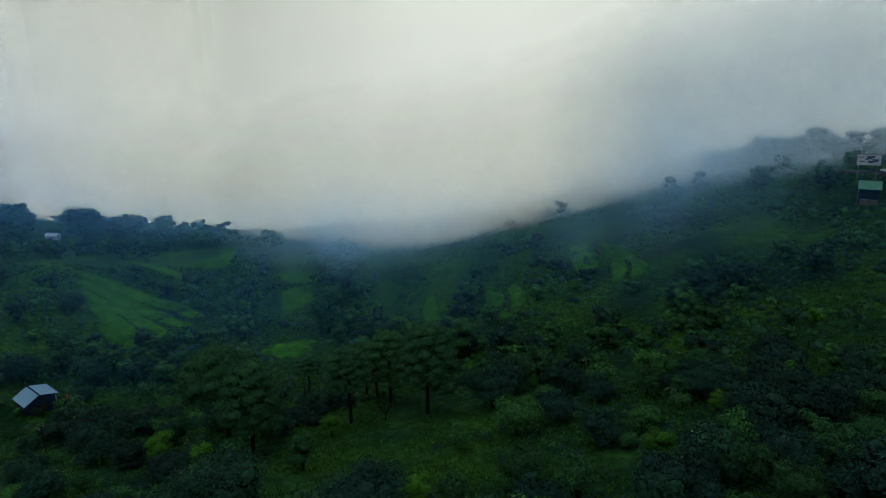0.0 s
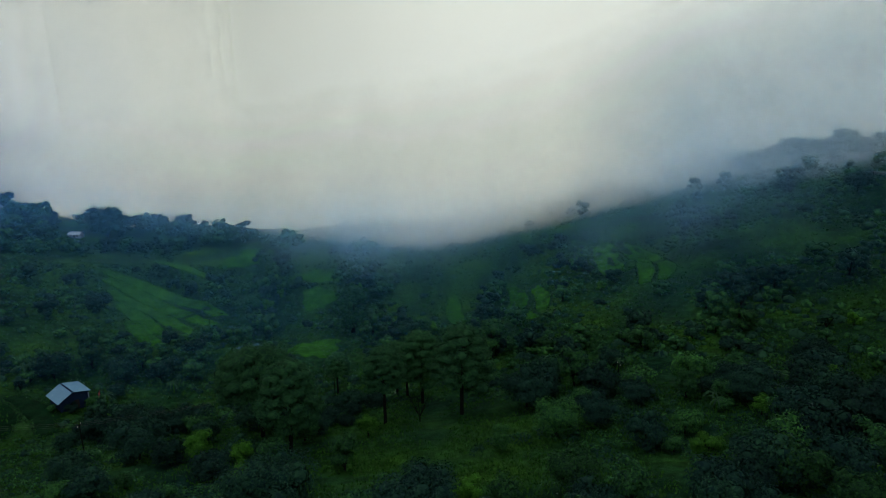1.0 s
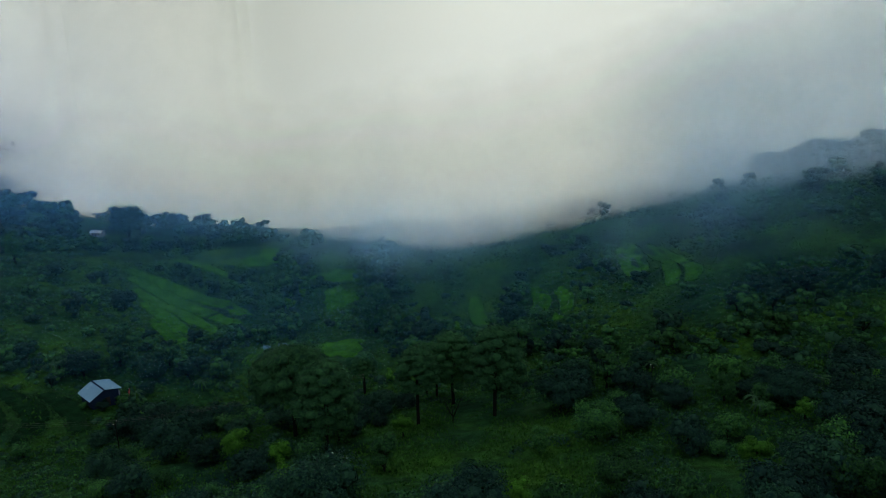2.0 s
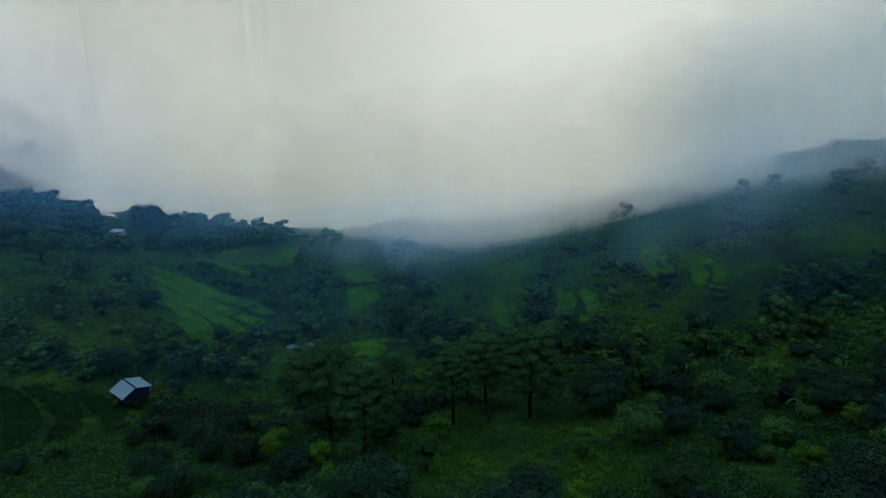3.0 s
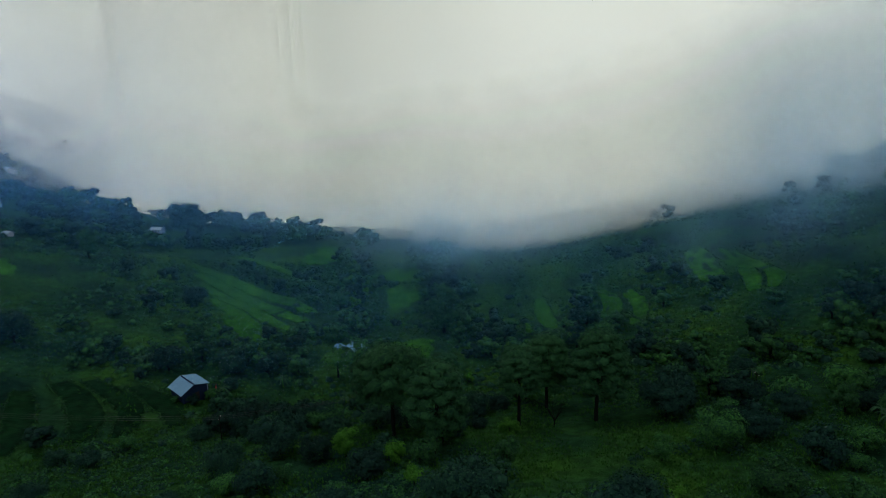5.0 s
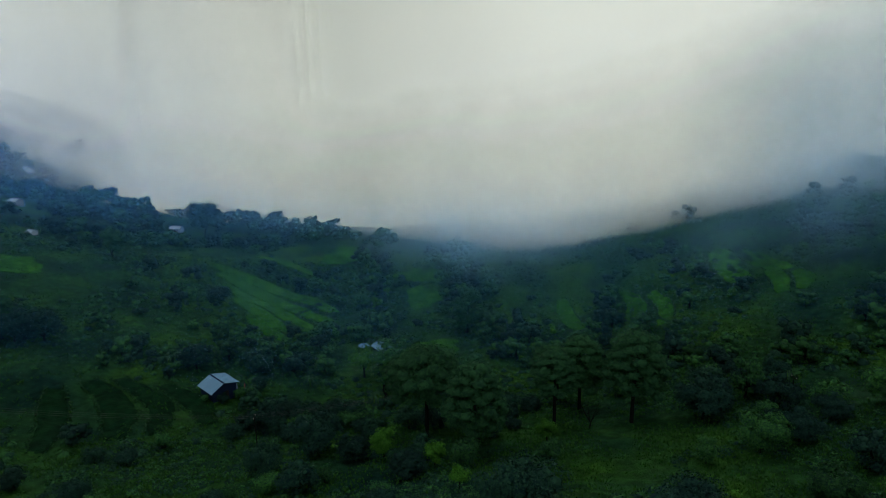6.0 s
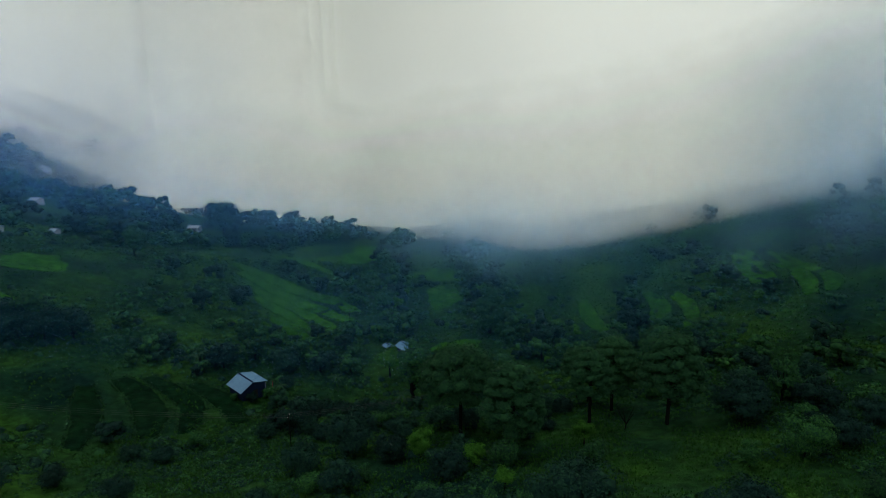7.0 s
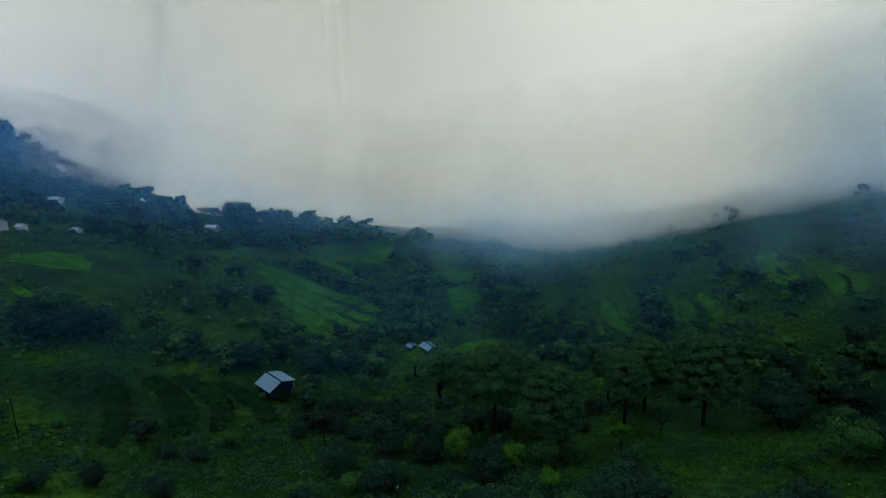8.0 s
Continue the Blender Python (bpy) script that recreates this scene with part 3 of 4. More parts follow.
# terrace plots: kind, half-width, middle line
PLOTS = [
    ('F', 3.7, [(-144.6, 229.6), (-123.2, 218.6), (-103.4, 207.2), (-82.6, 194.7)]),
    ('F', 3.2, [(-138.6, 220.9), (-121.0, 211.1), (-100.4, 194.8), (-81.7, 185.9)]),
    ('F', 3.0, [(-131.8, 211.6), (-114.1, 198.6), (-99.2, 186.8), (-84.6, 175.7)]),
    ('F', 2.8, [(-122.9, 201.7), (-105.4, 183.6), (-91.9, 169.4)]),
    ('F', 2.7, [(-109.5, 182.6), (-98.4, 170.3), (-90.0, 162.8)]),
    ('F', 3.2, [(-138.7, 257.8), (-118.1, 245.1), (-102.2, 234.3)]),
    ('R', 3.0, [(15.5, 203.5), (16.7, 187.2), (14.4, 175.2), (18.7, 162.2)]),
    ('R', 2.4, [(22.9, 195.7), (23.5, 182.9), (21.2, 167.1)]),
    ('R', 2.6, [(-4.7, 208.8), (-4.4, 191.2), (-2.5, 169.4)]),
    ('R', 4.0, [(50.1, 216.8), (48.4, 204.3), (45.6, 180.2)]),
    ('R', 2.6, [(55.8, 209.6), (56.1, 193.3), (57.1, 176.5)]),
    ('R', 2.2, [(54.7, 186.0), (51.6, 170.6), (48.0, 160.8)]),
    ('R', 2.2, [(56.8, 174.5), (56.6, 167.7), (52.8, 160.4)]),
    ('R', 2.4, [(-179.4, 148.7), (-170.2, 145.7), (-164.9, 149.5)]),
    ('R', 2.4, [(-193.7, 163.4), (-187.1, 168.7), (-178.8, 172.8)]),
    ('D', 2.6, [(-126.0, 115.6), (-120.8, 108.1), (-115.0, 99.9), (-110.9, 90.5)]),
    ('D', 3.2, [(-122.5, 121.5), (-113.8, 116.6), (-105.1, 107.0), (-101.2, 98.5)]),
    ('D', 2.6, [(-118.1, 125.8), (-107.3, 119.8), (-100.0, 114.0), (-94.1, 100.5)]),
    ('D', 2.8, [(-107.0, 125.9), (-97.7, 119.9), (-91.5, 115.4), (-86.0, 107.4)]),
]

# ---- plants ----
def sprays(centres, normals, size, rnd, long=1.5, droop=0.15):
    """Leaf sprays: one bent diamond each, facing about along its normal."""
    n = len(centres)
    t = rnd.normal(size=(n, 3))
    t[:, 2] -= droop
    nn = normals + rnd.normal(scale=0.42, size=(n, 3))
    nn /= np.linalg.norm(nn, axis=1, keepdims=True) + 1e-9
    u = np.cross(nn, t)
    u /= np.linalg.norm(u, axis=1, keepdims=True) + 1e-9
    v = np.cross(nn, u)
    s = (size * rnd.uniform(0.6, 1.35, n))[:, None]
    bend = nn * s * rnd.uniform(-0.3, 0.05, n)[:, None]
    p = np.stack([centres - v * s * long * 0.5 + bend, centres + u * s * 0.5, centres + v * s * long * 0.5 + bend, centres - u * s * 0.5], 1)
    # every spray turns its upper side outwards
    face = np.cross(p[:, 1] - p[:, 0], p[:, 3] - p[:, 0])
    flip = (face * normals).sum(1) < 0
    p[flip] = p[flip][:, ::-1]
    out = normals / (np.linalg.norm(normals, axis=1, keepdims=True) + 1e-9) + 0.45 * np.where(flip[:, None], -1, 1) * face / (np.linalg.norm(face, axis=1, keepdims=True) + 1e-9)
    return p.reshape(-1, 3), np.repeat(out / (np.linalg.norm(out, axis=1, keepdims=True) + 1e-9), 4, 0)


def quads_mesh(name, verts, mat, rounded=None):
    n = len(verts) // 4
    me = bpy.data.meshes.new(name)
    me.vertices.add(n * 4)
    me.vertices.foreach_set("co", np.asarray(verts, float).ravel())
    me.loops.add(n * 4)
    me.loops.foreach_set("vertex_index", np.arange(n * 4, dtype=np.int32))
    me.polygons.add(n)
    me.polygons.foreach_set("loop_start", np.arange(0, n * 4, 4, dtype=np.int32))
    me.update(calc_edges=True)
    if rounded is not None:
        me.polygons.foreach_set("use_smooth", np.ones(n, bool))
        me.normals_split_custom_set_from_vertices(np.asarray(rounded, float))
    me.materials.append(mat)
    return me


def ball(rnd, n):
    d = rnd.normal(size=(n, 3))
    return d / (np.linalg.norm(d, axis=1, keepdims=True) + 1e-9)


def tube(verts, faces, path, radii, sides=6):
    """Adds a tapered bent limb along a path."""
    start = len(verts)
    path = [Vector(p) for p in path]
    for k, (p, r) in enumerate(zip(path, radii)):
        d = (path[min(k + 1, len(path) - 1)] - path[max(k - 1, 0)]).normalized()
        a = d.cross(Vector((0.3, 0.9, 0.2))).normalized()
        b = d.cross(a)
        for i in range(sides):
            w = 2 * math.pi * i / sides
            verts.append(p + a * (math.cos(w) * r) + b * (math.sin(w) * r))
    for k in range(len(path) - 1):
        for i in range(sides):
            j = (i + 1) % sides
            q = start + k * sides
            faces.append((q + i, q + j, q + sides + j, q + sides + i))


# a rounded lump of twelve leafy facets, the dense inside of a crown or a bush
LUMP_TIPS = np.array([(2, 0, 0), (-2, 0, 0), (0, 2, 0), (0, -2, 0), (0, 0, 2), (0, 0, -2)], float) / 2


def lump_facets():
    out = []
    for a, b in itertools.combinations(range(6), 2):
        p, q = LUMP_TIPS[a], LUMP_TIPS[b]
        if abs(p @ q) > 0.5:
            continue
        n = p + q
        third = np.cross(p, q) * 0.5
        ring = np.stack([p, n * 0.5 + third, q, n * 0.5 - third])
        ring = ring / np.linalg.norm(ring, axis=1, keepdims=True)
        face = np.cross(ring[1] - ring[0], ring[3] - ring[0])
        out.append(ring if face @ n > 0 else ring[::-1])
    return np.array(out)


FACETS = lump_facets()


def lumps_inside(centres, radii, rnd, squash=0.78):
    """Facets and normals of one dense lump at each centre."""
    n = len(centres)
    w = rnd.uniform(0, 2 * math.pi, n)
    c, s, o = np.cos(w), np.sin(w), np.zeros(n)
    turn = np.stack([np.stack([c, -s, o], -1), np.stack([s, c, o], -1), np.stack([o, o, o + 1], -1)], 1)
    d = np.einsum("nij,fqj->nfqi", turn, FACETS)
    rough = rnd.uniform(0.82, 1.12, (n, len(FACETS), 1, 1))
    co = np.asarray(centres)[:, None, None, :] + d * rough * np.asarray(radii)[:, None, None, None] * np.array([1, 1, squash])
    return co.reshape(-1, 3), (d + [0, 0, 0.25]).reshape(-1, 3)


def broadleaf_meshes(seed, tall, wide, sprays_n, leaf, mat, bare=0.25, lumps=16, core=0.48):
    """Trunk and crown of a rounded, uneven tree. bare: the part of its height below the crown."""
    rnd = np.random.RandomState(seed)
    cz, rz, rr = tall * (1 + bare) / 2, tall * (1 - bare) / 2, wide / 2
    blobs = []
    for k in range(lumps):
        d = ball(rnd, 1)[0]
        d[2] = rnd.uniform(-0.85, 0.9)
        d[:2] *= math.sqrt(1 - 0.75 * d[2] * d[2]) / math.hypot(d[0], d[1])
        f = rnd.uniform(0.45, 0.8)
        r = rr * rnd.uniform(0.28, 0.5)
        blobs.append((np.array([d[0] * rr * f, d[1] * rr * f, cz + d[2] * rz * f]), r))
    blobs.append((np.array([0, 0, cz + rz * 0.3]), rr * 0.5))
    per = sprays_n // len(blobs)
    cs, ns = [], []
    for c, r in blobs:
        d = ball(rnd, per)
        d[:, 2] = np.where(rnd.rand(per) < 0.72, np.abs(d[:, 2]), d[:, 2])
        rad = r * rnd.uniform(0.62, 1.12, per) ** 0.7
        cs.append(c + d * rad[:, None] * np.array([1, 1, 0.78]))
        whole = (c - np.array([0, 0, cz - rz * 0.5])) / (rr + 1e-9)
        ns.append(d + 0.5 * whole + np.array([0, 0, 0.2]))
    co, no = sprays(np.concatenate(cs), np.concatenate(ns), leaf, rnd)
    dense, outward = lumps_inside([c for c, _ in blobs], [r * core for _, r in blobs], rnd)
    crown = quads_mesh("crown", np.concatenate([co, dense]), mat, np.concatenate([no, outward]))
    verts, faces = [], []
    lean = rnd.uniform(-0.04, 0.04, 2) * tall
    fork = tall * (bare + 0.12)
    r0 = 0.028 * tall + 0.05
    tube(verts, faces, [(0, 0, -0.6), (lean[0] * 0.4, lean[1] * 0.4, fork * 0.5), (lean[0], lean[1], fork), (0, 0, cz + rz * 0.4)],
         [r0 * 1.3, r0 * 0.85, r0 * 0.7, r0 * 0.2])
    for c, r in blobs[:7]:
        tube(verts, faces, [(lean[0], lean[1], fork * rnd.uniform(0.75, 1.0)), (c[0] * 0.45, c[1] * 0.45, (fork + c[2]) * 0.48), tuple(c)],
             [r0 * 0.5, r0 * 0.32, r0 * 0.08], 5)
    return raw("trunk", verts, faces, M_BARK, True), crown


def pine_meshes(seed, tall, wide, clear, tufts, dome=1.0):
    """A long-needled hill pine: bare straight trunk, a domed crown of needle pads on upswept limbs."""
    rnd = np.random.RandomState(seed)
    verts, faces = [], []
    r0 = 0.014 * tall + 0.06
    sway = rnd.uniform(-0.012, 0.012, 2) * tall
    tube(verts, faces, [(0, 0, -0.8), (sway[0], sway[1], tall * 0.35), (sway[0] * 0.5, sway[1] * 0.5, tall * 0.7), (0, 0, tall * 0.93)],
         [r0 * 1.25, r0, r0 * 0.75, r0 * 0.15], 8)
    base, pads = tall * clear, []
    high, mid = tall - base, base + (tall - base) * 0.32
    count = 58
    for k in range(count):  # pads over a dome, closed above, ragged below
        up = 1 - (k + 0.5) / count * 1.42
        a = k * 2.39996 + rnd.uniform(-0.25, 0.25)
        ring = math.sqrt(max(0, 1 - up * up))
        q = wide / 2 * ring * rnd.uniform(0.72, 0.95)
        end = np.array([math.cos(a) * q, math.sin(a) * q, mid + up * (high * 0.64 if up > 0 else high * 0.55) * rnd.uniform(0.88, 1.0)])
        if k % 2 == 0:
            foot = min(end[2] - 0.03 * tall, tall * 0.8)
            tube(verts, faces, [(0, 0, foot - 0.05 * tall), (end[0] * 0.5, end[1] * 0.5, foot), tuple(end)], [r0 * 0.34, r0 * 0.2, r0 * 0.05], 4)
        pads.append((end, wide * rnd.uniform(0.12, 0.175), np.array([math.cos(a) * ring, math.sin(a) * ring, up])))
    cs, ns = [], []
    per = tufts // len(pads)
    for c, r, whole in pads:
        d = ball(rnd, per)
        d[:, 2] = np.where(rnd.rand(per) < 0.8, np.abs(d[:, 2]), d[:, 2])
        cs.append(c + d * np.array([1.1, 1.1, 0.72]) * r * rnd.uniform(0.55, 1.08, per)[:, None])
        ns.append(d + 0.55 * whole + np.array([0, 0, 0.3]))
    needles, facing = sprays(np.concatenate(cs), np.concatenate(ns), 0.17, rnd, 2.4, -0.5)
    dense, outward = lumps_inside([c for c, _, _ in pads], [r * 0.72 for _, r, _ in pads], rnd, 0.6)
    return raw("trunk", verts, faces, M_BARK, True), quads_mesh("crown", np.concatenate([needles, dense]), M_NEEDLE, np.concatenate([facing, outward]))


def plant(name, meshes, label, category, group):
    """A tree at the origin, to be copied."""
    ob = tagged(new(name), label, category, group)
    ob.empty_display_size = 0.5
    under("trunk", meshes[0], ob)
    under("crown", meshes[1], ob)
    return ob


def stand(kind, x, y, scale=1.0, rnd=random, stretch=1.0, sink=0.15):
    m = pose(x, y, ground_at(x, y) - sink, rnd.uniform(-3, 3), rnd.uniform(-3, 3), rnd.uniform(0, 360))
    ob = copy_thing(kind, m)
    ob.scale = (scale, scale, scale * stretch)
    return ob


def drop_thing(ob):
    for o in (*ob.children_recursive, ob):
        bpy.data.objects.remove(o)


WOODS, SCRUB = "trees on the valley's slopes", "small trees on the valley's slopes"
KINDS = {  # seed, height, width, sprays, leaf, leaves, bare part, lumps, name, label
    "great": (16, 8, 8.5, 9000, 0.17, M_LEAF_DARK, 0.1, 32, "broadleaf_tree", "great spreading dark tree beside a village house"),
    "misty": (17, 8, 7, 4200, 0.24, M_LEAF, 0.0, 18, "broadleaf_tree", "tall tree standing pale in the mist on the ridge"),
    "mid": (11, 8, 8, 5000, 0.3, M_LEAF, 0.2, 20, "broadleaf_tree", "rounded mid-green broadleaf tree on the grassy slope"),
    "dark": (12, 8, 10, 5800, 0.3, M_LEAF_DARK, 0.1, 26, "broadleaf_tree", "dense dark-green broadleaf tree on the slope"),
    "light": (13, 8, 7, 3800, 0.29, M_LEAF_LIGHT, 0.25, 16, "young_tree", "bright yellow-green young tree among darker bushes"),
    "mound": (14, 7, 10.5, 11500, 0.22, M_LEAF_DARK, 0.05, 34, "spreading_tree", "low spreading dark tree with a domed crown"),
    "tall": (15, 11, 6.5, 4600, 0.29, M_LEAF, 0.04, 24, "broadleaf_tree", "tall narrow broadleaf tree on the slope"),
}
NEAR = {k: plant(n, broadleaf_meshes(s, h, w, c, f * 0.8, m, b, u), t, "tree", WOODS) for k, (s, h, w, c, f, m, b, u, n, t) in KINDS.items()}
MIDDLE = {k: plant(n, broadleaf_meshes(s + 40, h, w, int(c * 0.42), f * 1.15, m, b, u), t, "tree", WOODS)
          for k, (s, h, w, c, f, m, b, u, n, t) in KINDS.items() if k not in ("mound", "great", "misty")}
FAR = [
    plant("broadleaf_tree", broadleaf_meshes(21, 8, 8.5, 520, 0.46, M_LEAF, 0.08, 12, 0.76), "rounded green broadleaf tree on the valley side", "tree", WOODS),
    plant("broadleaf_tree", broadleaf_meshes(22, 8, 9.5, 560, 0.46, M_LEAF_DARK, 0.05, 14, 0.76), "dark-green broadleaf tree on the valley side", "tree", WOODS),
    plant("broadleaf_tree", broadleaf_meshes(23, 9, 7, 480, 0.46, M_LEAF_DARK, 0.06, 11, 0.76), "tall dark broadleaf tree on the valley side", "tree", WOODS),
    plant("small_tree", broadleaf_meshes(24, 5, 6, 270, 0.42, M_LEAF, 0.03, 9, 0.76), "small bushy green tree on the valley side", "tree", SCRUB),
    plant("small_tree", broadleaf_meshes(25, 4.5, 6.5, 280, 0.42, M_LEAF_DARK, 0.02, 9, 0.76), "small dark bushy tree on the valley side", "tree", SCRUB),
    plant("small_tree", broadleaf_meshes(26, 5, 5, 240, 0.42, M_LEAF_LIGHT, 0.03, 8, 0.76), "small bright-green tree on the valley side", "tree", SCRUB),
]
CLUMPS = {m.name: broadleaf_meshes(27 + i, 8, 8.5, 100, 0.8, m, 0.06, 8, 0.78)[1] for i, m in enumerate((M_LEAF, M_LEAF_DARK, M_LEAF_LIGHT))}
PINES = [plant("pine_tree", pine_meshes(31 + k, 16, w, c, t), "tall hill pine with bare trunk and domed needle crown", "tree", "pines above the grassy clearing")
         for k, (w, c, t) in enumerate(((8.0, 0.45, 9000), (9.5, 0.33, 11000), (12.0, 0.5, 14000)))]
VIEW = lambda x, y: math.degrees(math.atan2(x + 17, y))

# pines: x, y, height, width, which
for x, y, tall, kind in PINE_PLACES:
    stand(PINES[kind], x, y, tall / 16, random)
for x, y, tall, kind in TREE_PLACES:
    base = {"great": 8, "misty": 8, "mid": 8, "dark": 8, "light": 8, "mound": 7, "tall": 11}[kind]
    stand((NEAR if y < 105 or tall > 9 else MIDDLE)[kind], x, y, tall / base, random)

# tree belts along gullies, hedges and the brow: half-width, trees, smallest and largest size, middle line
VALLEY_BELTS = [
    (6, 60, 0.6, 1.1, [(-92, 273), (-78, 243), (-74, 215), (-69, 181)]),
    (5, 42, 0.45, 0.8, [(-108, 158), (-90, 162), (-79, 169), (-68, 176)]),
    (8, 75, 0.6, 1.15, [(-48, 275), (-43, 227), (-34, 195), (-21, 167)]),
    (9, 85, 0.6, 1.1, [(-210, 242), (-192, 253), (-172, 267), (-158, 285), (-141, 300)]),
    (4, 26, 0.5, 0.9, [(13, 217), (6, 186), (-1, 162)]),
    (6, 42, 0.45, 0.85, [(-26, 158), (-10, 155), (8, 138), (15, 124)]),
]
SLOPE_BELTS = [
    (5, 56, 0.55, 1.0, [(52, 232), (65, 226), (75, 212), (81, 192)]),
    (7, 50, 0.45, 0.85, [(58, 167), (61, 155), (64, 136), (66, 127)]),
    (6, 40, 0.45, 0.8, [(-98, 142), (-84, 149), (-71, 150), (-60, 150)]),
    (5, 26, 0.4, 0.7, [(-127, 133), (-118, 138), (-107, 142)]),
    (7, 34, 0.4, 0.75, [(-79, 111), (-66, 104), (-57, 113)]),
    (8, 46, 0.4, 0.8, [(10, 108), (22, 108), (30, 95), (42, 86)]),
    (8, 34, 0.45, 0.8, [(30, 62), (45, 70), (52, 82), (62, 96)]),
    (6, 22, 0.4, 0.7, [(18, 52), (32, 53), (46, 58)]),
    (10, 80, 0.8, 1.35, [(-200, 352), (-160, 336), (-125, 318), (-100, 300), (-80, 284)]),
]

# woods and scrub: thick in the hollows, thin on the fields and the clearing
scatter = random.Random(5)
spots, far_trees = [], []
tries = 0
while len(spots) < 1000 and tries < 60000:
    tries += 1
    a, d = scatter.uniform(-60, 50), 36 + 560 * scatter.random() ** 1.2
    x, y = -17 + d * math.sin(radians(a)), d * math.cos(radians(a))
    if y < 26 or (d < 95 and scatter.random() < 0.45):
        continue
    wood = float(ripple(x, y, 46)) * 0.65 + float(ripple(x, y, 17)) * 0.35 + (0.2 if x < -190 and d > 260 else 0)
    if wood + scatter.uniform(-0.15, 0.15) < 0.5:
        continue
    if any(float(oval(np.array(x), np.array(y), *c)) > 0.05 for c in CLEAR):
        continue
    gap = 2.6 if d < 130 else 3.4
    if any((x - p) ** 2 + (y - q) ** 2 < gap * gap for p, q in spots):
        continue
    if any((x - p) ** 2 + (y - q) ** 2 < 16 for p, q, *_ in PINE_PLACES + TREE_PLACES):
        continue
    spots.append((x, y))
    if d < 120:
        kind = (NEAR if d < 48 else MIDDLE)[scatter.choices(("mid", "dark", "light", "tall"), (4, 4.5, 0.6, 1.0))[0]]
        stand(kind, x, y, scatter.uniform(0.3, 0.62), scatter, scatter.uniform(0.85, 1.15))
    else:
        kind = scatter.choices(FAR, (3, 4, 2, 4, 4, 0.8))[0]
        far_trees.append((d, kind, x, y, scatter.uniform(0.5, 1.0) * (0.8 if d < 200 else 1.0), scatter.uniform(0.8, 1.15)))
for half, count, small, large, line in VALLEY_BELTS + SLOPE_BELTS:
    legs = [math.dist(a, b) for a, b in zip(line, line[1:])]
    for _ in range(count):
        (x0, y0), (x1, y1) = scatter.choices(list(zip(line, line[1:])), legs)[0]
        f, u = scatter.random(), scatter.gauss(0, 0.55) * half
        run = math.dist((x0, y0), (x1, y1))
        x, y = x0 + (x1 - x0) * f - (y1 - y0) / run * u, y0 + (y1 - y0) * f + (x1 - x0) / run * u
        if any(float(oval(np.array(x), np.array(y), *c)) > 0.3 for c in CLEAR) or any(math.dist((x, y), q) < 2.2 for q in spots):
            continue
        if math.hypot(x + 91, y - 123) < 9 or math.hypot(x + 60, y - 158) < 7 or any(math.dist((x, y), q[:2]) < 3.5 for q in PINE_PLACES):
            continue
        spots.append((x, y))
        d = math.hypot(x + 17, y)
        size, tall = scatter.uniform(small, large), scatter.uniform(0.85, 1.2)
        if d < 120:
            stand(MIDDLE[scatter.choices(("mid", "dark", "light", "tall"), (3, 6, 0.3, 1.0))[0]], x, y, size, scatter, tall)
        else:
            mix = (1.5, 5, 3, 1, 4, 0.1) if x > 40 else (5, 3, 1.5, 3, 2, 0.5)
            far_trees.append((d, scatter.choices(FAR, mix)[0], x, y, size, tall))
for _ in range(760):  # the wooded hill of the hamlet
    a, d = scatter.uniform(-53, -33), scatter.uniform(300, 800)
    x, y = -17 + d * math.sin(radians(a)), d * math.cos(radians(a))
    if a > -38 and d > 430:
        continue
    far_trees.append((d, scatter.choices(FAR, (5, 4, 2, 3, 2, 0.4))[0], x, y, scatter.uniform(0.8, 1.5), scatter.uniform(0.8, 1.15)))
for _ in range(160):  # woods along the far mountain's flank
    a, d = scatter.uniform(-50, -34), scatter.uniform(1000, 1650)
    far_trees.append((d, FAR[1], -17 + d * math.sin(radians(a)), d * math.cos(radians(a)), scatter.uniform(2.4, 4.0), scatter.uniform(0.8, 1.2)))
homes = [(p[0], p[1]) for p in HAMLET_PLACES]
far_trees = [f for f in far_trees if all(math.hypot(f[2] - hx * g, f[3] - hy * g) > r for hx, hy in homes for g, r in ((1.0, 6), (0.98, 8), (0.96, 8), (0.94, 9), (0.92, 9), (0.9, 9)))]
far_trees.sort(key=lambda f: f[0])
room, woods = {"broadleaf_tree": 110, "small_tree": 280}, {}
for d, kind, x, y, size, tall in far_trees:
    name = kind.name.split(".")[0]
    if room[name] > 0:
        room[name] -= 1
        stand(kind, x, y, size, scatter, tall)
    else:
        crown = CLUMPS[next(c for c in kind.children if c.name.startswith("crown")).data.materials[0].name]
        size *= 0.62 if name == "small_tree" else 1
        co = np.empty(len(crown.vertices) * 3)
        crown.vertices.foreach_get("co", co)
        w = scatter.uniform(0, 2 * math.pi)
        c, s = math.cos(w), math.sin(w)
        co = co.reshape(-1, 3) @ np.array([[c, s, 0], [-s, c, 0], [0, 0, tall]]) * size + [x, y, ground_at(x, y) - 0.3]
        no = np.empty(len(crown.loops) * 3)
        crown.corner_normals.foreach_get("vector", no)
        no = no.reshape(-1, 3) @ np.array([[c, s, 0], [-s, c, 0], [0, 0, 1]])
        woods.setdefault(crown.materials[0].name, []).append((co, no))
for mat_name, crowns in woods.items():
    tagged(new("far_woods", quads_mesh("far_woods", np.concatenate([c for c, _ in crowns]), bpy.data.materials[mat_name], np.concatenate([q for _, q in crowns]))),
           "far green woods on the misty valley sides", "woods", "", "stuff")
for kind in (*NEAR.values(), *MIDDLE.values(), *FAR, *PINES):
    drop_thing(kind)


M_GRASS = foliage("grass_blades", (0.011, 0.052, 0.012), (0.030, 0.105, 0.014), 0.0)


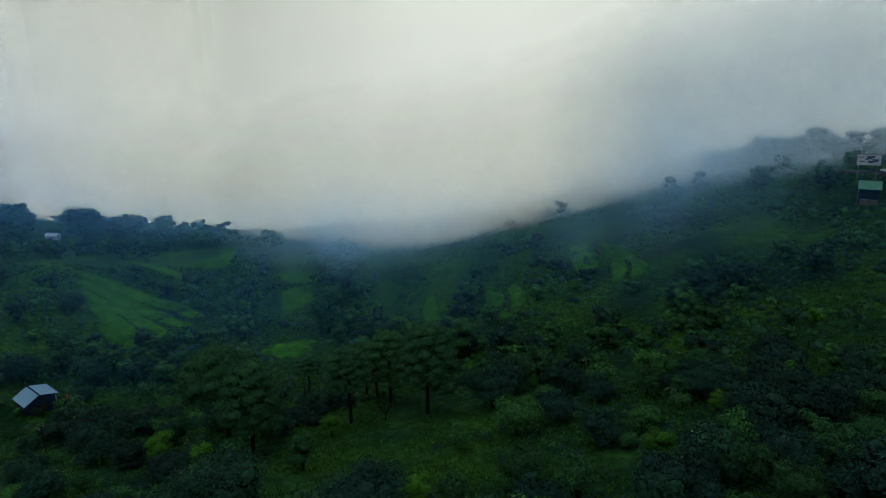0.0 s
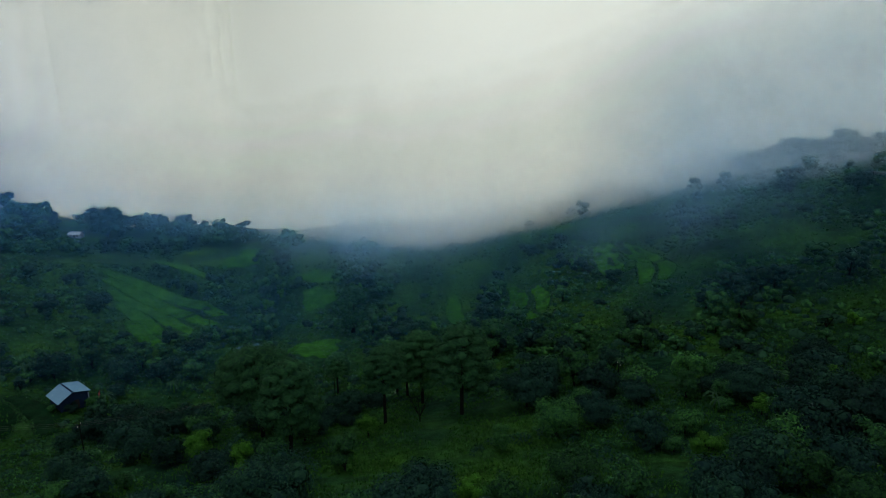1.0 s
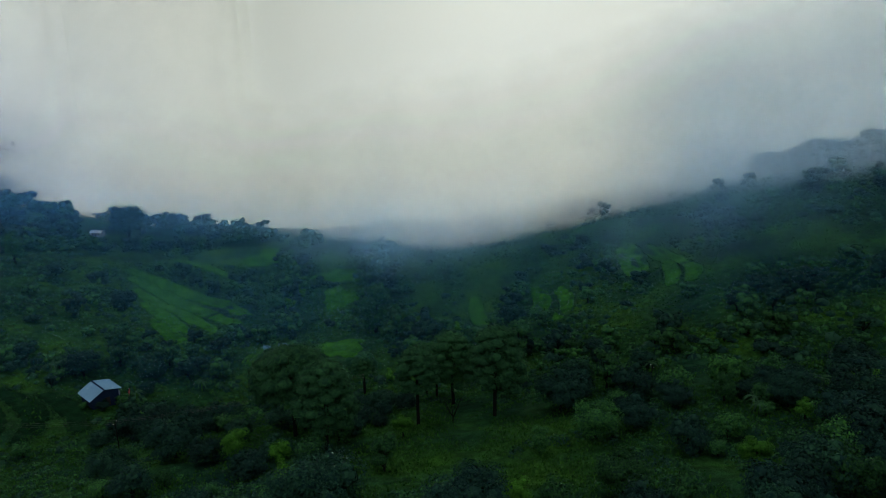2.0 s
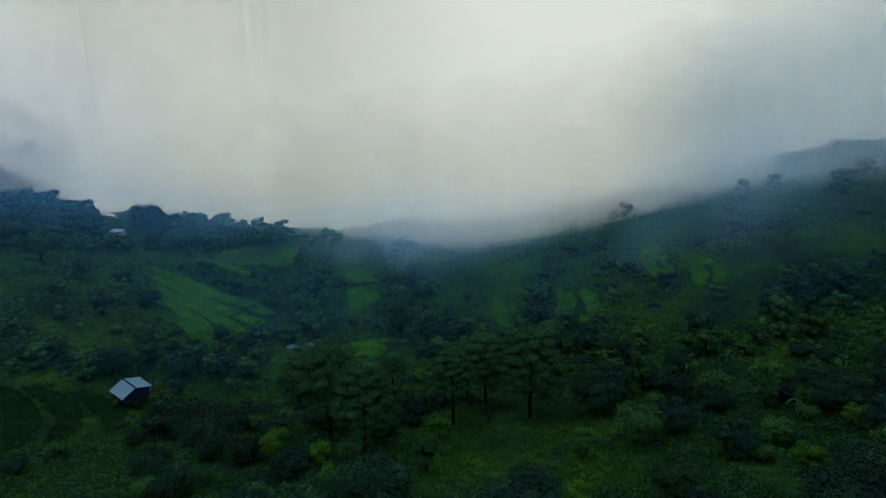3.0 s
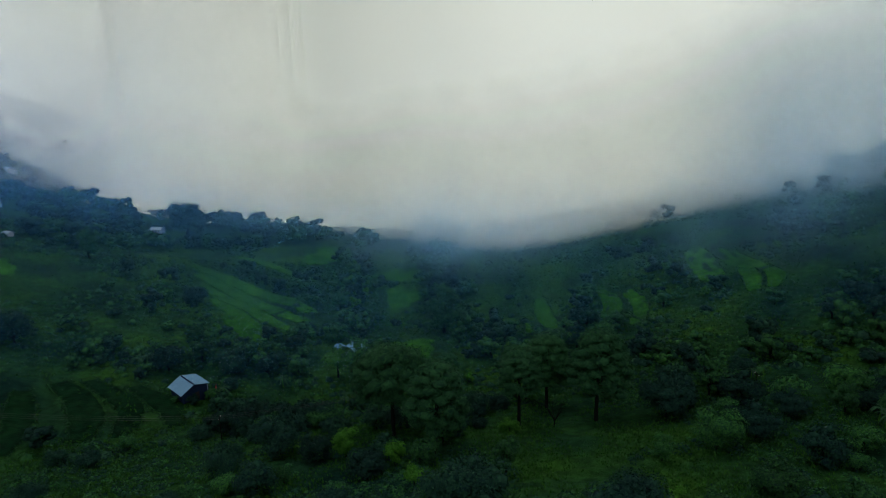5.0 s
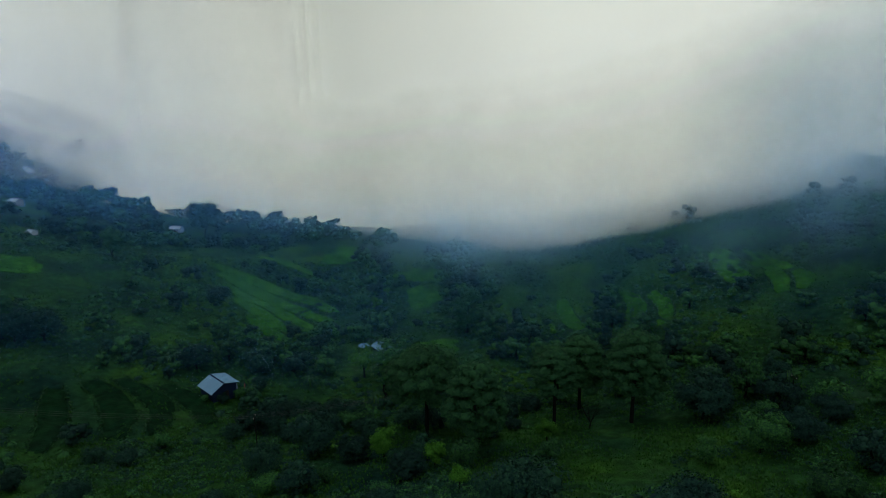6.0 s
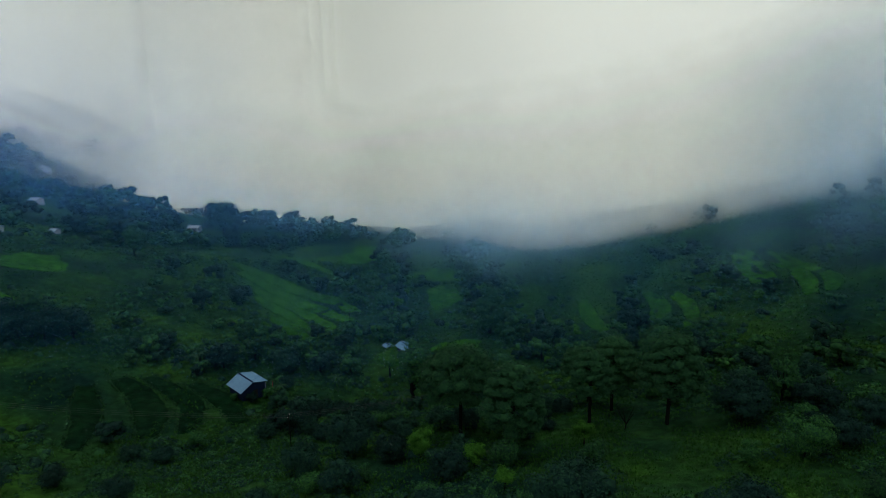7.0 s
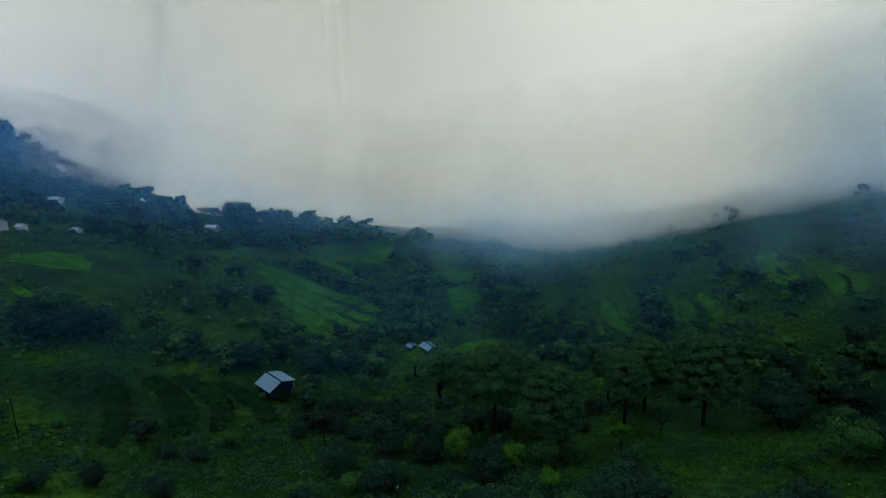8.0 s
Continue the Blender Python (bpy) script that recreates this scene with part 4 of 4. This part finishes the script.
M_WEED = foliage("tall_weeds", (0.010, 0.046, 0.018), (0.026, 0.098, 0.019), 0.0)


def undergrowth(name, count, d0, d1, size, leaf, per, mat, label, seed, cut=0.36):
    """Low shrubs and weeds, past counting, as one sheet of sprays."""
    rnd = np.random.RandomState(seed)
    a = np.radians(rnd.uniform(-60, 50, count * 3))
    d = d0 + (d1 - d0) * rnd.rand(count * 3) ** 0.8
    x, y = -17 + d * np.sin(a), d * np.cos(a)
    keep = (ripple(x, y, 30) * 0.55 + ripple(x, y, 9) * 0.45 + rnd.uniform(-0.12, 0.12, len(x)) > cut) & (y > 26)
    for c in CLEAR:
        keep &= oval(x, y, *c) < 0.15
    x, y = x[keep][:count], y[keep][:count]
    z = height(x, y)
    s = size * np.clip(np.exp(rnd.normal(-0.12, 0.35, len(x))), 0.75 if size > 0.9 else 0.5, 1.9 if size > 0.9 else 1.25)
    n = len(x)
    dirs = ball(rnd, n * per)
    dirs[:, 2] = np.abs(dirs[:, 2])
    rep = lambda v: np.repeat(v, per)
    reach = rep(s) * rnd.uniform(0.8, 1.1, n * per)
    c = np.stack([rep(x) + dirs[:, 0] * reach, rep(y) + dirs[:, 1] * reach, rep(z) + dirs[:, 2] * reach * 0.85], -1)
    co, no = sprays(c, dirs + [0, 0, 0.4], leaf, rnd)
    if size > 0.9:
        dense, outward = lumps_inside(np.stack([x, y, z], -1), s * 0.8, rnd, 0.95)
        co, no = np.concatenate([co, dense]), np.concatenate([no, outward])
    me = quads_mesh(name, co, mat, no)
    return tagged(new(name, me), label, "shrubs", "", "stuff")


undergrowth("undergrowth", 2300, 36, 125, 0.72, 0.21, 40, M_LEAF, "low green shrubs and weeds covering the slope", 3, 0.46)
undergrowth("undergrowth", 1900, 36, 125, 0.8, 0.22, 42, M_LEAF_DARK, "low dark shrubs covering the slope", 4, 0.5)
undergrowth("undergrowth", 3800, 115, 320, 0.92, 0.34, 18, M_LEAF, "green bushes on the valley's far slopes", 6, 0.4)
undergrowth("undergrowth", 2900, 115, 340, 1.2, 0.34, 24, M_LEAF_DARK, "dark bushes on the valley's far slopes", 7, 0.48)
undergrowth("undergrowth", 12000, 95, 280, 0.5, 0.28, 8, M_WEED, "low weeds and scrub on the valley's grassy slopes", 8, 0.3)


def grass(count, d0, d1, blade, seed, label):
    """Grass tufts: leaning blades in small bunches, past counting."""
    rnd = np.random.RandomState(seed)
    a = np.radians(rnd.uniform(-60, 50, count))
    d = d0 + (d1 - d0) * rnd.rand(count) ** 0.85
    x, y = -17 + d * np.sin(a), d * np.cos(a)
    k = (y > 26) & (ripple(x, y, 6) + rnd.uniform(-0.25, 0.25, count) > 0.42)
    for f in (*[p[:5] for p in FIELD_PLACES], *STRIP_CLEAR):
        k &= oval(x, y, *f) < 0.55
    x, y = x[k], y[k]
    z = height(x, y)
    n = len(x)
    out = []
    for i in range(3):
        w = rnd.uniform(0, 2 * math.pi, n)
        h = blade * rnd.uniform(0.5, 1.3, n)
        dx, dy = np.cos(w), np.sin(w)
        lean = h * rnd.uniform(0.2, 0.8, n)
        base = np.stack([x + rnd.normal(scale=blade * 0.5, size=n), y + rnd.normal(scale=blade * 0.5, size=n), z - 0.05], -1)
        side = np.stack([-dy, dx, 0 * dx], -1) * (h * 0.28)[:, None]
        tip = base + np.stack([dx * lean, dy * lean, h], -1)
        out.append(np.stack([base - side * 0.5, (base + tip) / 2 - side, tip, (base + tip) / 2 + side], 1).reshape(-1, 3))
    return tagged(new("grass", quads_mesh("grass", np.concatenate(out), M_GRASS)), label, "grass", "", "stuff")


grass(60000, 36, 135, 0.36, 41, "tufts of long green grass on the slope")
grass(26000, 120, 270, 0.5, 42, "rough green grass on the valley's far slopes")

# ---- crop fields ----
FIELD_KINDS = {"F": (M_FIELD, "bright green terraced crop field on the valley side"), "f": (M_FIELD, "small green field among dark trees"),
               "R": (M_FIELD, "bright green terrace on the hillside"), "D": (M_DARKFIELD, "dark green terraced plot below the farmhouse")}


RIMS = []


def plot(kind, half, line, seed):
    """A narrow curving terrace plot that follows the slope, with a ragged grassy rim."""
    mat, label = FIELD_KINDS[kind]
    rnd = random.Random(seed)
    pts = [Vector(p) for p in line]
    path = []
    for k in range(len(pts) - 1):
        p0, p1, p2, p3 = pts[max(k - 1, 0)], pts[k], pts[k + 1], pts[min(k + 2, len(pts) - 1)]
        for i in range(8):
            f = i / 8
            path.append(0.5 * (2 * p1 + (p2 - p0) * f + (2 * p0 - 5 * p1 + 4 * p2 - p3) * f * f + (3 * p1 - p0 - 3 * p2 + p3) * f**3))
    path.append(pts[-1])
    across = (-1.15, -0.97, -0.5, 0, 0.5, 0.97, 1.15)
    xy, drop = [], []
    for k, p in enumerate(path):
        d = (path[min(k + 1, len(path) - 1)] - path[max(k - 1, 0)]).normalized()
        w = half * (math.sin(math.pi * (0.08 + 0.84 * k / (len(path) - 1))) ** 0.5) * rnd.uniform(0.9, 1.1)
        for a in across:
            xy.append((p.x - d.y * a * w, p.y + d.x * a * w))
            drop.append(-0.6 if abs(a) > 1 or k in (0, len(path) - 1) else 0.14)
    xy = np.array(xy)
    z = height(xy[:, 0], xy[:, 1]) + np.array(drop)
    n = len(across)
    faces = [(k * n + i, k * n + i + 1, (k + 1) * n + i + 1, (k + 1) * n + i) for k in range(len(path) - 1) for i in range(n - 1)]
    ob = new("crop_field", raw("crop_field", np.column_stack([xy, z]), faces, mat, True))
    for i in (0, n - 1):  # weeds along both banks
        edge = np.column_stack([xy, z])[i::n]
        f = np.linspace(0, len(edge) - 1.001, int(len(edge) * 16))
        k = f.astype(int)
        RIMS.append(edge[k] + (edge[k + 1] - edge[k]) * (f - k)[:, None])
    return tagged(ob, label, "field", "terraced fields of the valley", "structure")


for k, (cx, cy, rx, ry, turn, kind) in enumerate(FIELD_PLACES):
    field(cx, cy, rx, ry, turn, *FIELD_KINDS[kind], seed=k + 1)
for k, (kind, half, line) in enumerate(PLOTS):
    plot(kind, half, line, k)
rims = np.concatenate(RIMS)
rim_rnd = np.random.RandomState(9)
rims = rims + rim_rnd.normal(scale=(0.28, 0.28, 0.12), size=rims.shape) + [0, 0, 0.7]
co, no = sprays(rims, rim_rnd.normal(scale=0.5, size=rims.shape) + [0, 0, 1], 0.3, rim_rnd)
tagged(new("bank_weeds", quads_mesh("bank_weeds", co, M_LEAF, no)), "green weeds along the banks of the terraced fields", "weeds", "", "stuff")


# ---- buildings ----
def slab(bm, a, b, c, d, thick):
    """A roof or wall panel through four corners, with thickness."""
    a, b, c, d = (Vector(p) for p in (a, b, c, d))
    n = (b - a).cross(d - a).normalized() * thick
    v = [bm.verts.new(p) for p in (a, b, c, d, a + n, b + n, c + n, d + n)]
    for f in ((0, 3, 2, 1), (4, 5, 6, 7), (0, 1, 5, 4), (1, 2, 6, 5), (2, 3, 7, 6), (3, 0, 4, 7)):
        bm.faces.new([v[i] for i in f])
    return bm


def sheet_roof(name, a, b, c, d, mat, parent, ribs=12):
    """A sheet-metal slope with standing ribs from ridge (a, b) to eave (d, c)."""
    bm = slab(bmesh.new(), a, b, c, d, 0.06)
    a, b, c, d = (Vector(p) for p in (a, b, c, d))
    n = (b - a).cross(d - a).normalized() * 0.06
    for k in range(ribs + 1):
        f = k / ribs
        p, q = a.lerp(b, f) + n, d.lerp(c, f) + n
        s = (b - a).normalized() * 0.05
        slab(bm, p - s, p + s, q + s, q - s, 0.05)
    return part(name, bm, mat, parent)


def gable_house(name, x, y, turn, length, left, right, eave, rise, drop, mats, label, group="", openings=()):
    """A house with its ridge along its own x axis; left and right: the two slopes' widths; rise and drop: how far the ridge stands above each eave."""
    wall_mat, roof_mat = mats
    ob = tagged(new(name), label, "house", group)
    ob.matrix_world = pose(x, y, ground_at(x, y), 0, 0, turn)
    top = eave + rise
    l2 = length / 2
    over = 0.35
    for s in (-1, 1):
        bm = bmesh.new()
        prof = [(-left + 0.3, -1.5), (right - 0.3, -1.5), (right - 0.3, top - drop - 0.06), (0, top - 0.08), (-left + 0.3, eave - 0.06)]
        x0, x1 = s * (l2 - over), s * (l2 - over - 0.2)
        va = [bm.verts.new((x0, p, q)) for p, q in prof]
        vb = [bm.verts.new((x1, p, q)) for p, q in prof]
        bm.faces.new(va)
        bm.faces.new(vb[::-1])
        for i in range(5):
            j = (i + 1) % 5
            bm.faces.new((va[j], va[i], vb[i], vb[j]))
        bmesh.ops.recalc_face_normals(bm, faces=bm.faces)
        part("gable_wall", bm, wall_mat, ob)
    for side, high in ((-left + 0.3, eave), (right - 0.3, top - drop)):
        part("side_wall", solid((length - 2 * over - 0.4, 0.2, high + 1.4), (0, side * 0.97, (high - 1.6) / 2)), wall_mat, ob)
    sheet_roof("roof_slope", (l2, 0, top), (-l2, 0, top), (-l2, -left - 0.2, eave - 0.12), (l2, -left - 0.2, eave - 0.12), roof_mat, ob)
    sheet_roof("roof_slope", (-l2, 0, top), (l2, 0, top), (l2, right + 0.2, top - drop - 0.1), (-l2, right + 0.2, top - drop - 0.1), roof_mat, ob)
    bm = solid((length, 0.35, 0.08), (0, 0, top + 0.1))
    part("ridge_cap", bm, M_WALL_DARK if roof_mat is M_TIN_BLUE else roof_mat, ob)
    for kind, px, pz, w, h in openings:
        part(kind, solid((w, 0.12, h), (px, -left + 0.3, pz)), M_DARK, ob)
    return ob


farm = gable_house("farmhouse", -91.2, 122.6, -38, 6.8, 3.0, 3.5, 2.5, 1.6, 0.9, (M_WALL_DARK, M_TIN_BLUE),
                   "farmhouse with pale blue sheet roof and dark walls", "farm buildings")
part("corner_post", solid((0.2, 0.2, 2.9), (3.2, 3.1, 1.4)), M_PALE_BLUE, farm, "faded blue corner post")
part("door", solid((0.12, 1.0, 2.0), (3.1, 0.6, 1.0)), M_DARK, farm)
bm = solid((0.1, 1.6, 1.1), (0, 0, 0))
cloth = tagged(part("hung_blanket", bm, M_RED, None), "red blanket hung out beside the farmhouse", "blanket")
cloth.matrix_world = pose(-86.4, 126.2, ground_at(-86.4, 126.2) + 2.2, 4, 0, 20)
rail = tagged(new("drying_rack"), "wooden drying rack beside the farmhouse", "rack")
rail.matrix_world = pose(-86.4, 126.2, ground_at(-86.4, 126.2), 0, 0, 20)
part("rail", solid((0.07, 2.4, 0.07), (0, 0, 2.78)), M_BARK, rail)
for s in (-1.1, 1.1):
    part("post", solid((0.08, 0.08, 3.1), (0, s, 1.25)), M_BARK, rail)

gable_house("shed", -60.4, 160.5, -50, 5.0, 1.8, 1.9, 1.9, 0.8, 0.8, (M_WALL_DARK, M_TIN_BLUE), "low shed with pale sheet roof among trees", "farm buildings")
gable_house("shed", -66.0, 163.0, -45, 2.6, 1.1, 1.1, 1.0, 0.4, 0.4, (M_WALL_DARK, M_TIN_BLUE), "low shed with pale sheet roof among trees", "farm buildings")


def dead_tree(x, y, tall, seed):
    """A small leafless tree: forked stem with bare twigs."""
    rnd = random.Random(seed)
    ob = tagged(new("dead_tree"), "small leafless tree with forked bare branches", "tree")
    ob.matrix_world = pose(x, y, ground_at(x, y), 0, 0, rnd.uniform(0, 360))
    verts, faces = [], []
    tube(verts, faces, [(0, 0, -0.3), (0.1, 0.05, tall * 0.3)], [0.13, 0.1], 7)
    under("trunk", raw("trunk", verts, faces, M_BARK, True), ob)
    for k in range(7):
        a, r = k * 0.9 + rnd.uniform(-0.3, 0.3), tall * rnd.uniform(0.25, 0.5)
        end = Vector((math.cos(a) * r, math.sin(a) * r, tall * rnd.uniform(0.7, 1.0)))
        verts, faces = [], []
        bend = end * 0.5 + Vector((0, 0, tall * 0.1))
        tube(verts, faces, [(0.1, 0.05, tall * 0.25), bend, end], [0.08, 0.05, 0.015], 5)
        for s in (0.5, 0.7, 0.85):
            p = bend.lerp(end, s)
            tube(verts, faces, [p, p + Vector((rnd.uniform(-0.7, 0.7), rnd.uniform(-0.7, 0.7), rnd.uniform(0.1, 0.7)))], [0.03, 0.008], 4)
        under("branch", raw("branch", verts, faces, M_BARK, True), ob)
    return ob


dead_tree(-10.5, 95.0, 4.6, 2)

HAMLET = "houses of the hillside hamlet"
for x, y, turn, ln, wd, ev, label in HAMLET_PLACES:
    gable_house("village_house", x, y, turn, ln, wd, wd, ev, wd * 0.45, wd * 0.45, (M_LIME, M_TIN_PALE), label, HAMLET,
                (("window", -ln * 0.25, ev * 0.6, 0.9, 1.0), ("window", ln * 0.25, ev * 0.6, 0.9, 1.0), ("door", 0, ev * 0.4, 0.95, ev * 0.8)))


# ---- the road on the hill, the hut, the hoarding and the car ----
def road(line, width):
    verts, faces = [], []
    for k, (x, y) in enumerate(line):
        x0, y0 = line[max(k - 1, 0)]
        x1, y1 = line[min(k + 1, len(line) - 1)]
        d = Vector((x1 - x0, y1 - y0)).normalized()
        z = ground_at(x, y) + 0.35
        for s in (-0.5, 0.5):
            verts.append((x - d.y * s * width, y + d.x * s * width, z))
            verts.append((x - d.y * s * (width + 1.5), y + d.x * s * (width + 1.5), z - 1.6))
    for k in range(len(line) - 1):
        a, b = 4 * k, 4 * (k + 1)
        faces += [(a, a + 2, b + 2, b), (a + 1, a, b, b + 1), (a + 2, a + 3, b + 3, b + 2)]
    me = raw("road", verts, faces, M_ASPHALT)
    return tagged(new("road", me), "narrow asphalt hill road", "road", kind="structure")


road([(160, 128), (153, 144), (145, 162), (137, 180), (133, 192), (131, 204)], 5.0)


def shelter(x, y, z, turn):
    ob = tagged(new("roadside_shelter"), "open roadside shelter with green sheet roof", "shelter")
    ob.matrix_world = pose(x, y, z, 0, 0, turn)
    sheet_roof("roof", (3.6, 1.6, 3.6), (-3.6, 1.6, 3.6), (-3.6, -1.9, 2.5), (3.6, -1.9, 2.5), M_TIN_GREEN, ob, 14)
    part("back_wall", solid((6.4, 0.15, 3.6), (0, 1.3, 1.3)), M_WALL_DARK, ob)
    part("side_wall", solid((0.15, 2.6, 3.2), (-3.2, 0, 1.0)), M_PALE_BLUE, ob, "faded blue side wall")
    for px in (-3.2, 0.4, 3.2):
        part("post", solid((0.14, 0.14, 3.4), (px, -1.6, 0.75)), M_BARK, ob)
    part("counter", solid((5.6, 0.5, 0.9), (0.2, -1.2, 0.4)), M_STEEL, ob)
    return ob


hx, hy = 116.3, 164.0
shelter(hx, hy, ground_at(hx, hy) + 0.2, -33).scale = (0.74, 1, 1.7)


def hoarding(x, y, z, turn):
    ob = tagged(new("billboard"), "roadside billboard with blue and white print", "billboard")
    ob.matrix_world = pose(x, y, z, 0, 0, turn)
    part("board", solid((7.4, 0.16, 3.7), (0, 0, 4.6)), M_BOARD, ob)
    for sx, sz, w, h in ((0, 6.5, 7.6, 0.14), (0, 2.7, 7.6, 0.14), (-3.75, 4.6, 0.14, 3.9), (3.75, 4.6, 0.14, 3.9)):
        part("frame_rail", solid((w, 0.24, h), (sx, -0.02, sz)), M_STEEL, ob)
    rnd = random.Random(3)
    for k in range(11):
        w = rnd.uniform(0.5, 1.8)
        part("print_block", solid((w, 0.02, rnd.uniform(0.3, 0.8)), (rnd.uniform(-2.7, 2.5), -0.1 - 0.002 * k, rnd.uniform(3.4, 5.8))), M_PRINT, ob)
    part("print_block", solid((1.7, 0.02, 1.0), (2.1, -0.13, 4.4)), M_PRINT, ob, "dark blue printed panel")
    for s in (-2.9, 2.9):
        part("post", solid((0.22, 0.22, 11.0), (s, 0.2, 1.1)), M_STEEL, ob)
    return ob


hoarding(126.5, 180.6, ground_at(126.5, 180.6) + 2.6, -28).scale = (0.8, 1, 0.85)


def car(x, y, z, turn):
    ob = tagged(new("car"), "white car parked on the hill road", "car")
    ob.matrix_world = pose(x, y, z, 0, 0, turn)
    bm = solid((4.2, 1.7, 0.62), (0, 0, 0.65))
    bmesh.ops.bevel(bm, geom=list(bm.edges), offset=0.14, segments=2, affect="EDGES")
    part("body", bm, M_CAR, ob)
    bm = bmesh.new()
    lo = [(-1.9, -0.78, 0.93), (1.0, -0.78, 0.93), (1.0, 0.78, 0.93), (-1.9, 0.78, 0.93)]
    hi = [(-1.65, -0.62, 1.6), (0.35, -0.62, 1.6), (0.35, 0.62, 1.6), (-1.65, 0.62, 1.6)]
    vs = [bm.verts.new(p) for p in lo + hi]
    for f in ((4, 5, 6, 7), (0, 1, 5, 4), (1, 2, 6, 5), (2, 3, 7, 6), (3, 0, 4, 7), (3, 2, 1, 0)):
        bm.faces.new([vs[i] for i in f])
    bmesh.ops.bevel(bm, geom=list(bm.edges), offset=0.06, segments=1, affect="EDGES")
    part("cabin", bm, M_CAR, ob)
    part("windscreen", slab(bmesh.new(), (0.94, -0.6, 1.0), (0.94, 0.6, 1.0), (0.44, 0.52, 1.52), (0.44, -0.52, 1.52), 0.03), M_GLASS, ob)
    for s in (-1, 1):
        part("side_window", slab(bmesh.new(), (-1.6, s * 0.775, 1.02), (0.75, s * 0.775, 1.02), (0.3, s * 0.655, 1.5), (-1.5, s * 0.655, 1.5), 0.03 * -s), M_GLASS, ob)
        part("headlight", solid((0.06, 0.3, 0.16), (2.08, s * 0.58, 0.75)), M_GLASS, ob)
        for wx in (-1.3, 1.3):
            bm = bmesh.new()
            bmesh.ops.create_cone(bm, cap_ends=True, segments=18, radius1=0.33, radius2=0.33, depth=0.2, matrix=pose(wx, s * 0.78, 0.33, 90))
            wheel = part("wheel", bm, M_DARK, ob)
            bm = bmesh.new()
            bmesh.ops.create_cone(bm, cap_ends=True, segments=14, radius1=0.19, radius2=0.16, depth=0.04, matrix=pose(wx, s * 0.89, 0.33, 90))
            part("rim", bm, M_STEEL, wheel)
    return ob


car(133.2, 181.0, ground_at(137, 180) + 0.36, 112)


# ---- power line ----
def power_pole(x, y, tall, label="thin dark wooden power pole"):
    ob = tagged(new("power_pole"), label, "pole", "power poles across the slope")
    ob.matrix_world = pose(x, y, ground_at(x, y), 0, 0, 8)
    verts, faces = [], []
    tube(verts, faces, [(0, 0, -0.5), (0, 0, tall)], [0.1, 0.07], 8)
    under("post", raw("post", verts, faces, M_BARK, True), ob)
    part("cross_arm", solid((0.1, 1.5, 0.1), (0, 0, tall - 0.3)), M_BARK, ob)
    for s in (-0.65, 0, 0.65):
        bm = bmesh.new()
        bmesh.ops.create_cone(bm, cap_ends=True, segments=8, radius1=0.06, radius2=0.04, depth=0.16, matrix=pose(0, s, tall - 0.17))
        part("insulator", bm, M_WHITE, ob)
    return ob


def wire(a, b, sag, offset):
    verts, faces = [], []
    a, b = Vector(a), Vector(b)
    pts = [a.lerp(b, k / 24) - Vector((0, 0, sag * 4 * (k / 24) * (1 - k / 24))) + Vector((0, offset, 0)) for k in range(25)]
    tube(verts, faces, pts, [0.013] * 25, 4)
    return tagged(new("power_wire", raw("power_wire", verts, faces, M_STEEL, True)), "thin sagging power wire", "wire", "wires of the power line")


POLES = ((-175, 92, 8.0), (-126, 88, 8.0), (-69.5, 93.5, 6.5), (-30, 118, 8.0))
for x, y, tall in POLES:
    power_pole(x, y, tall)
for (x0, y0, t0), (x1, y1, t1) in zip(POLES, POLES[1:]):
    for off in (-0.65, 0, 0.65):
        wire((x0, y0, ground_at(x0, y0) + t0 - 0.1), (x1, y1, ground_at(x1, y1) + t1 - 0.1), 0.9, off)
for x, y, tall in ((1.5, 118, 6.0), (26, 104, 3.0), (-82, 180, 6.0), (111.4, 212.7, 5.5)):
    power_pole(x, y, tall, "thin dark pole standing in the grass")


# ---- banana plants ----
def banana(x, y, tall, seed):
    rnd = random.Random(seed)
    ob = tagged(new("banana_plant"), "banana plant with broad arching pale-green leaves", "plant", "banana plants on the slope")
    ob.matrix_world = pose(x, y, ground_at(x, y), 0, 0, rnd.uniform(0, 360))
    verts, faces = [], []
    tube(verts, faces, [(0, 0, -0.2), (0.05, 0, tall * 0.5), (0, 0, tall * 0.62)], [0.16, 0.12, 0.07], 8)
    under("stem", raw("stem", verts, faces, M_LEAF_LIGHT, True), ob)
    for k in range(9):
        a = k * 0.7 + rnd.uniform(-0.3, 0.3)
        ln, up = tall * rnd.uniform(0.5, 0.7), rnd.uniform(0.5, 1.1)
        vs, fs = [], []
        for i in range(7):
            f = i / 6
            r, z = ln * f * 0.85, tall * 0.6 + ln * (up * f - 1.15 * f * f)
            w = 0.2 * math.sin(math.pi * (0.06 + 0.9 * f)) * tall / 4
            c, s = math.cos(a), math.sin(a)
            vs += [(c * r - s * w, s * r + c * w, z - 0.06), (c * r, s * r, z + 0.03), (c * r + s * w, s * r - c * w, z - 0.06)]
        for i in range(6):
            q = 3 * i
            fs += [(q, q + 1, q + 4, q + 3), (q + 1, q + 2, q + 5, q + 4)]
        under("leaf", raw("leaf", vs, fs, M_BANANA), ob)
    return ob


for k, (x, y, tall) in enumerate(BANANA_PLACES):
    banana(x, y, tall, k)
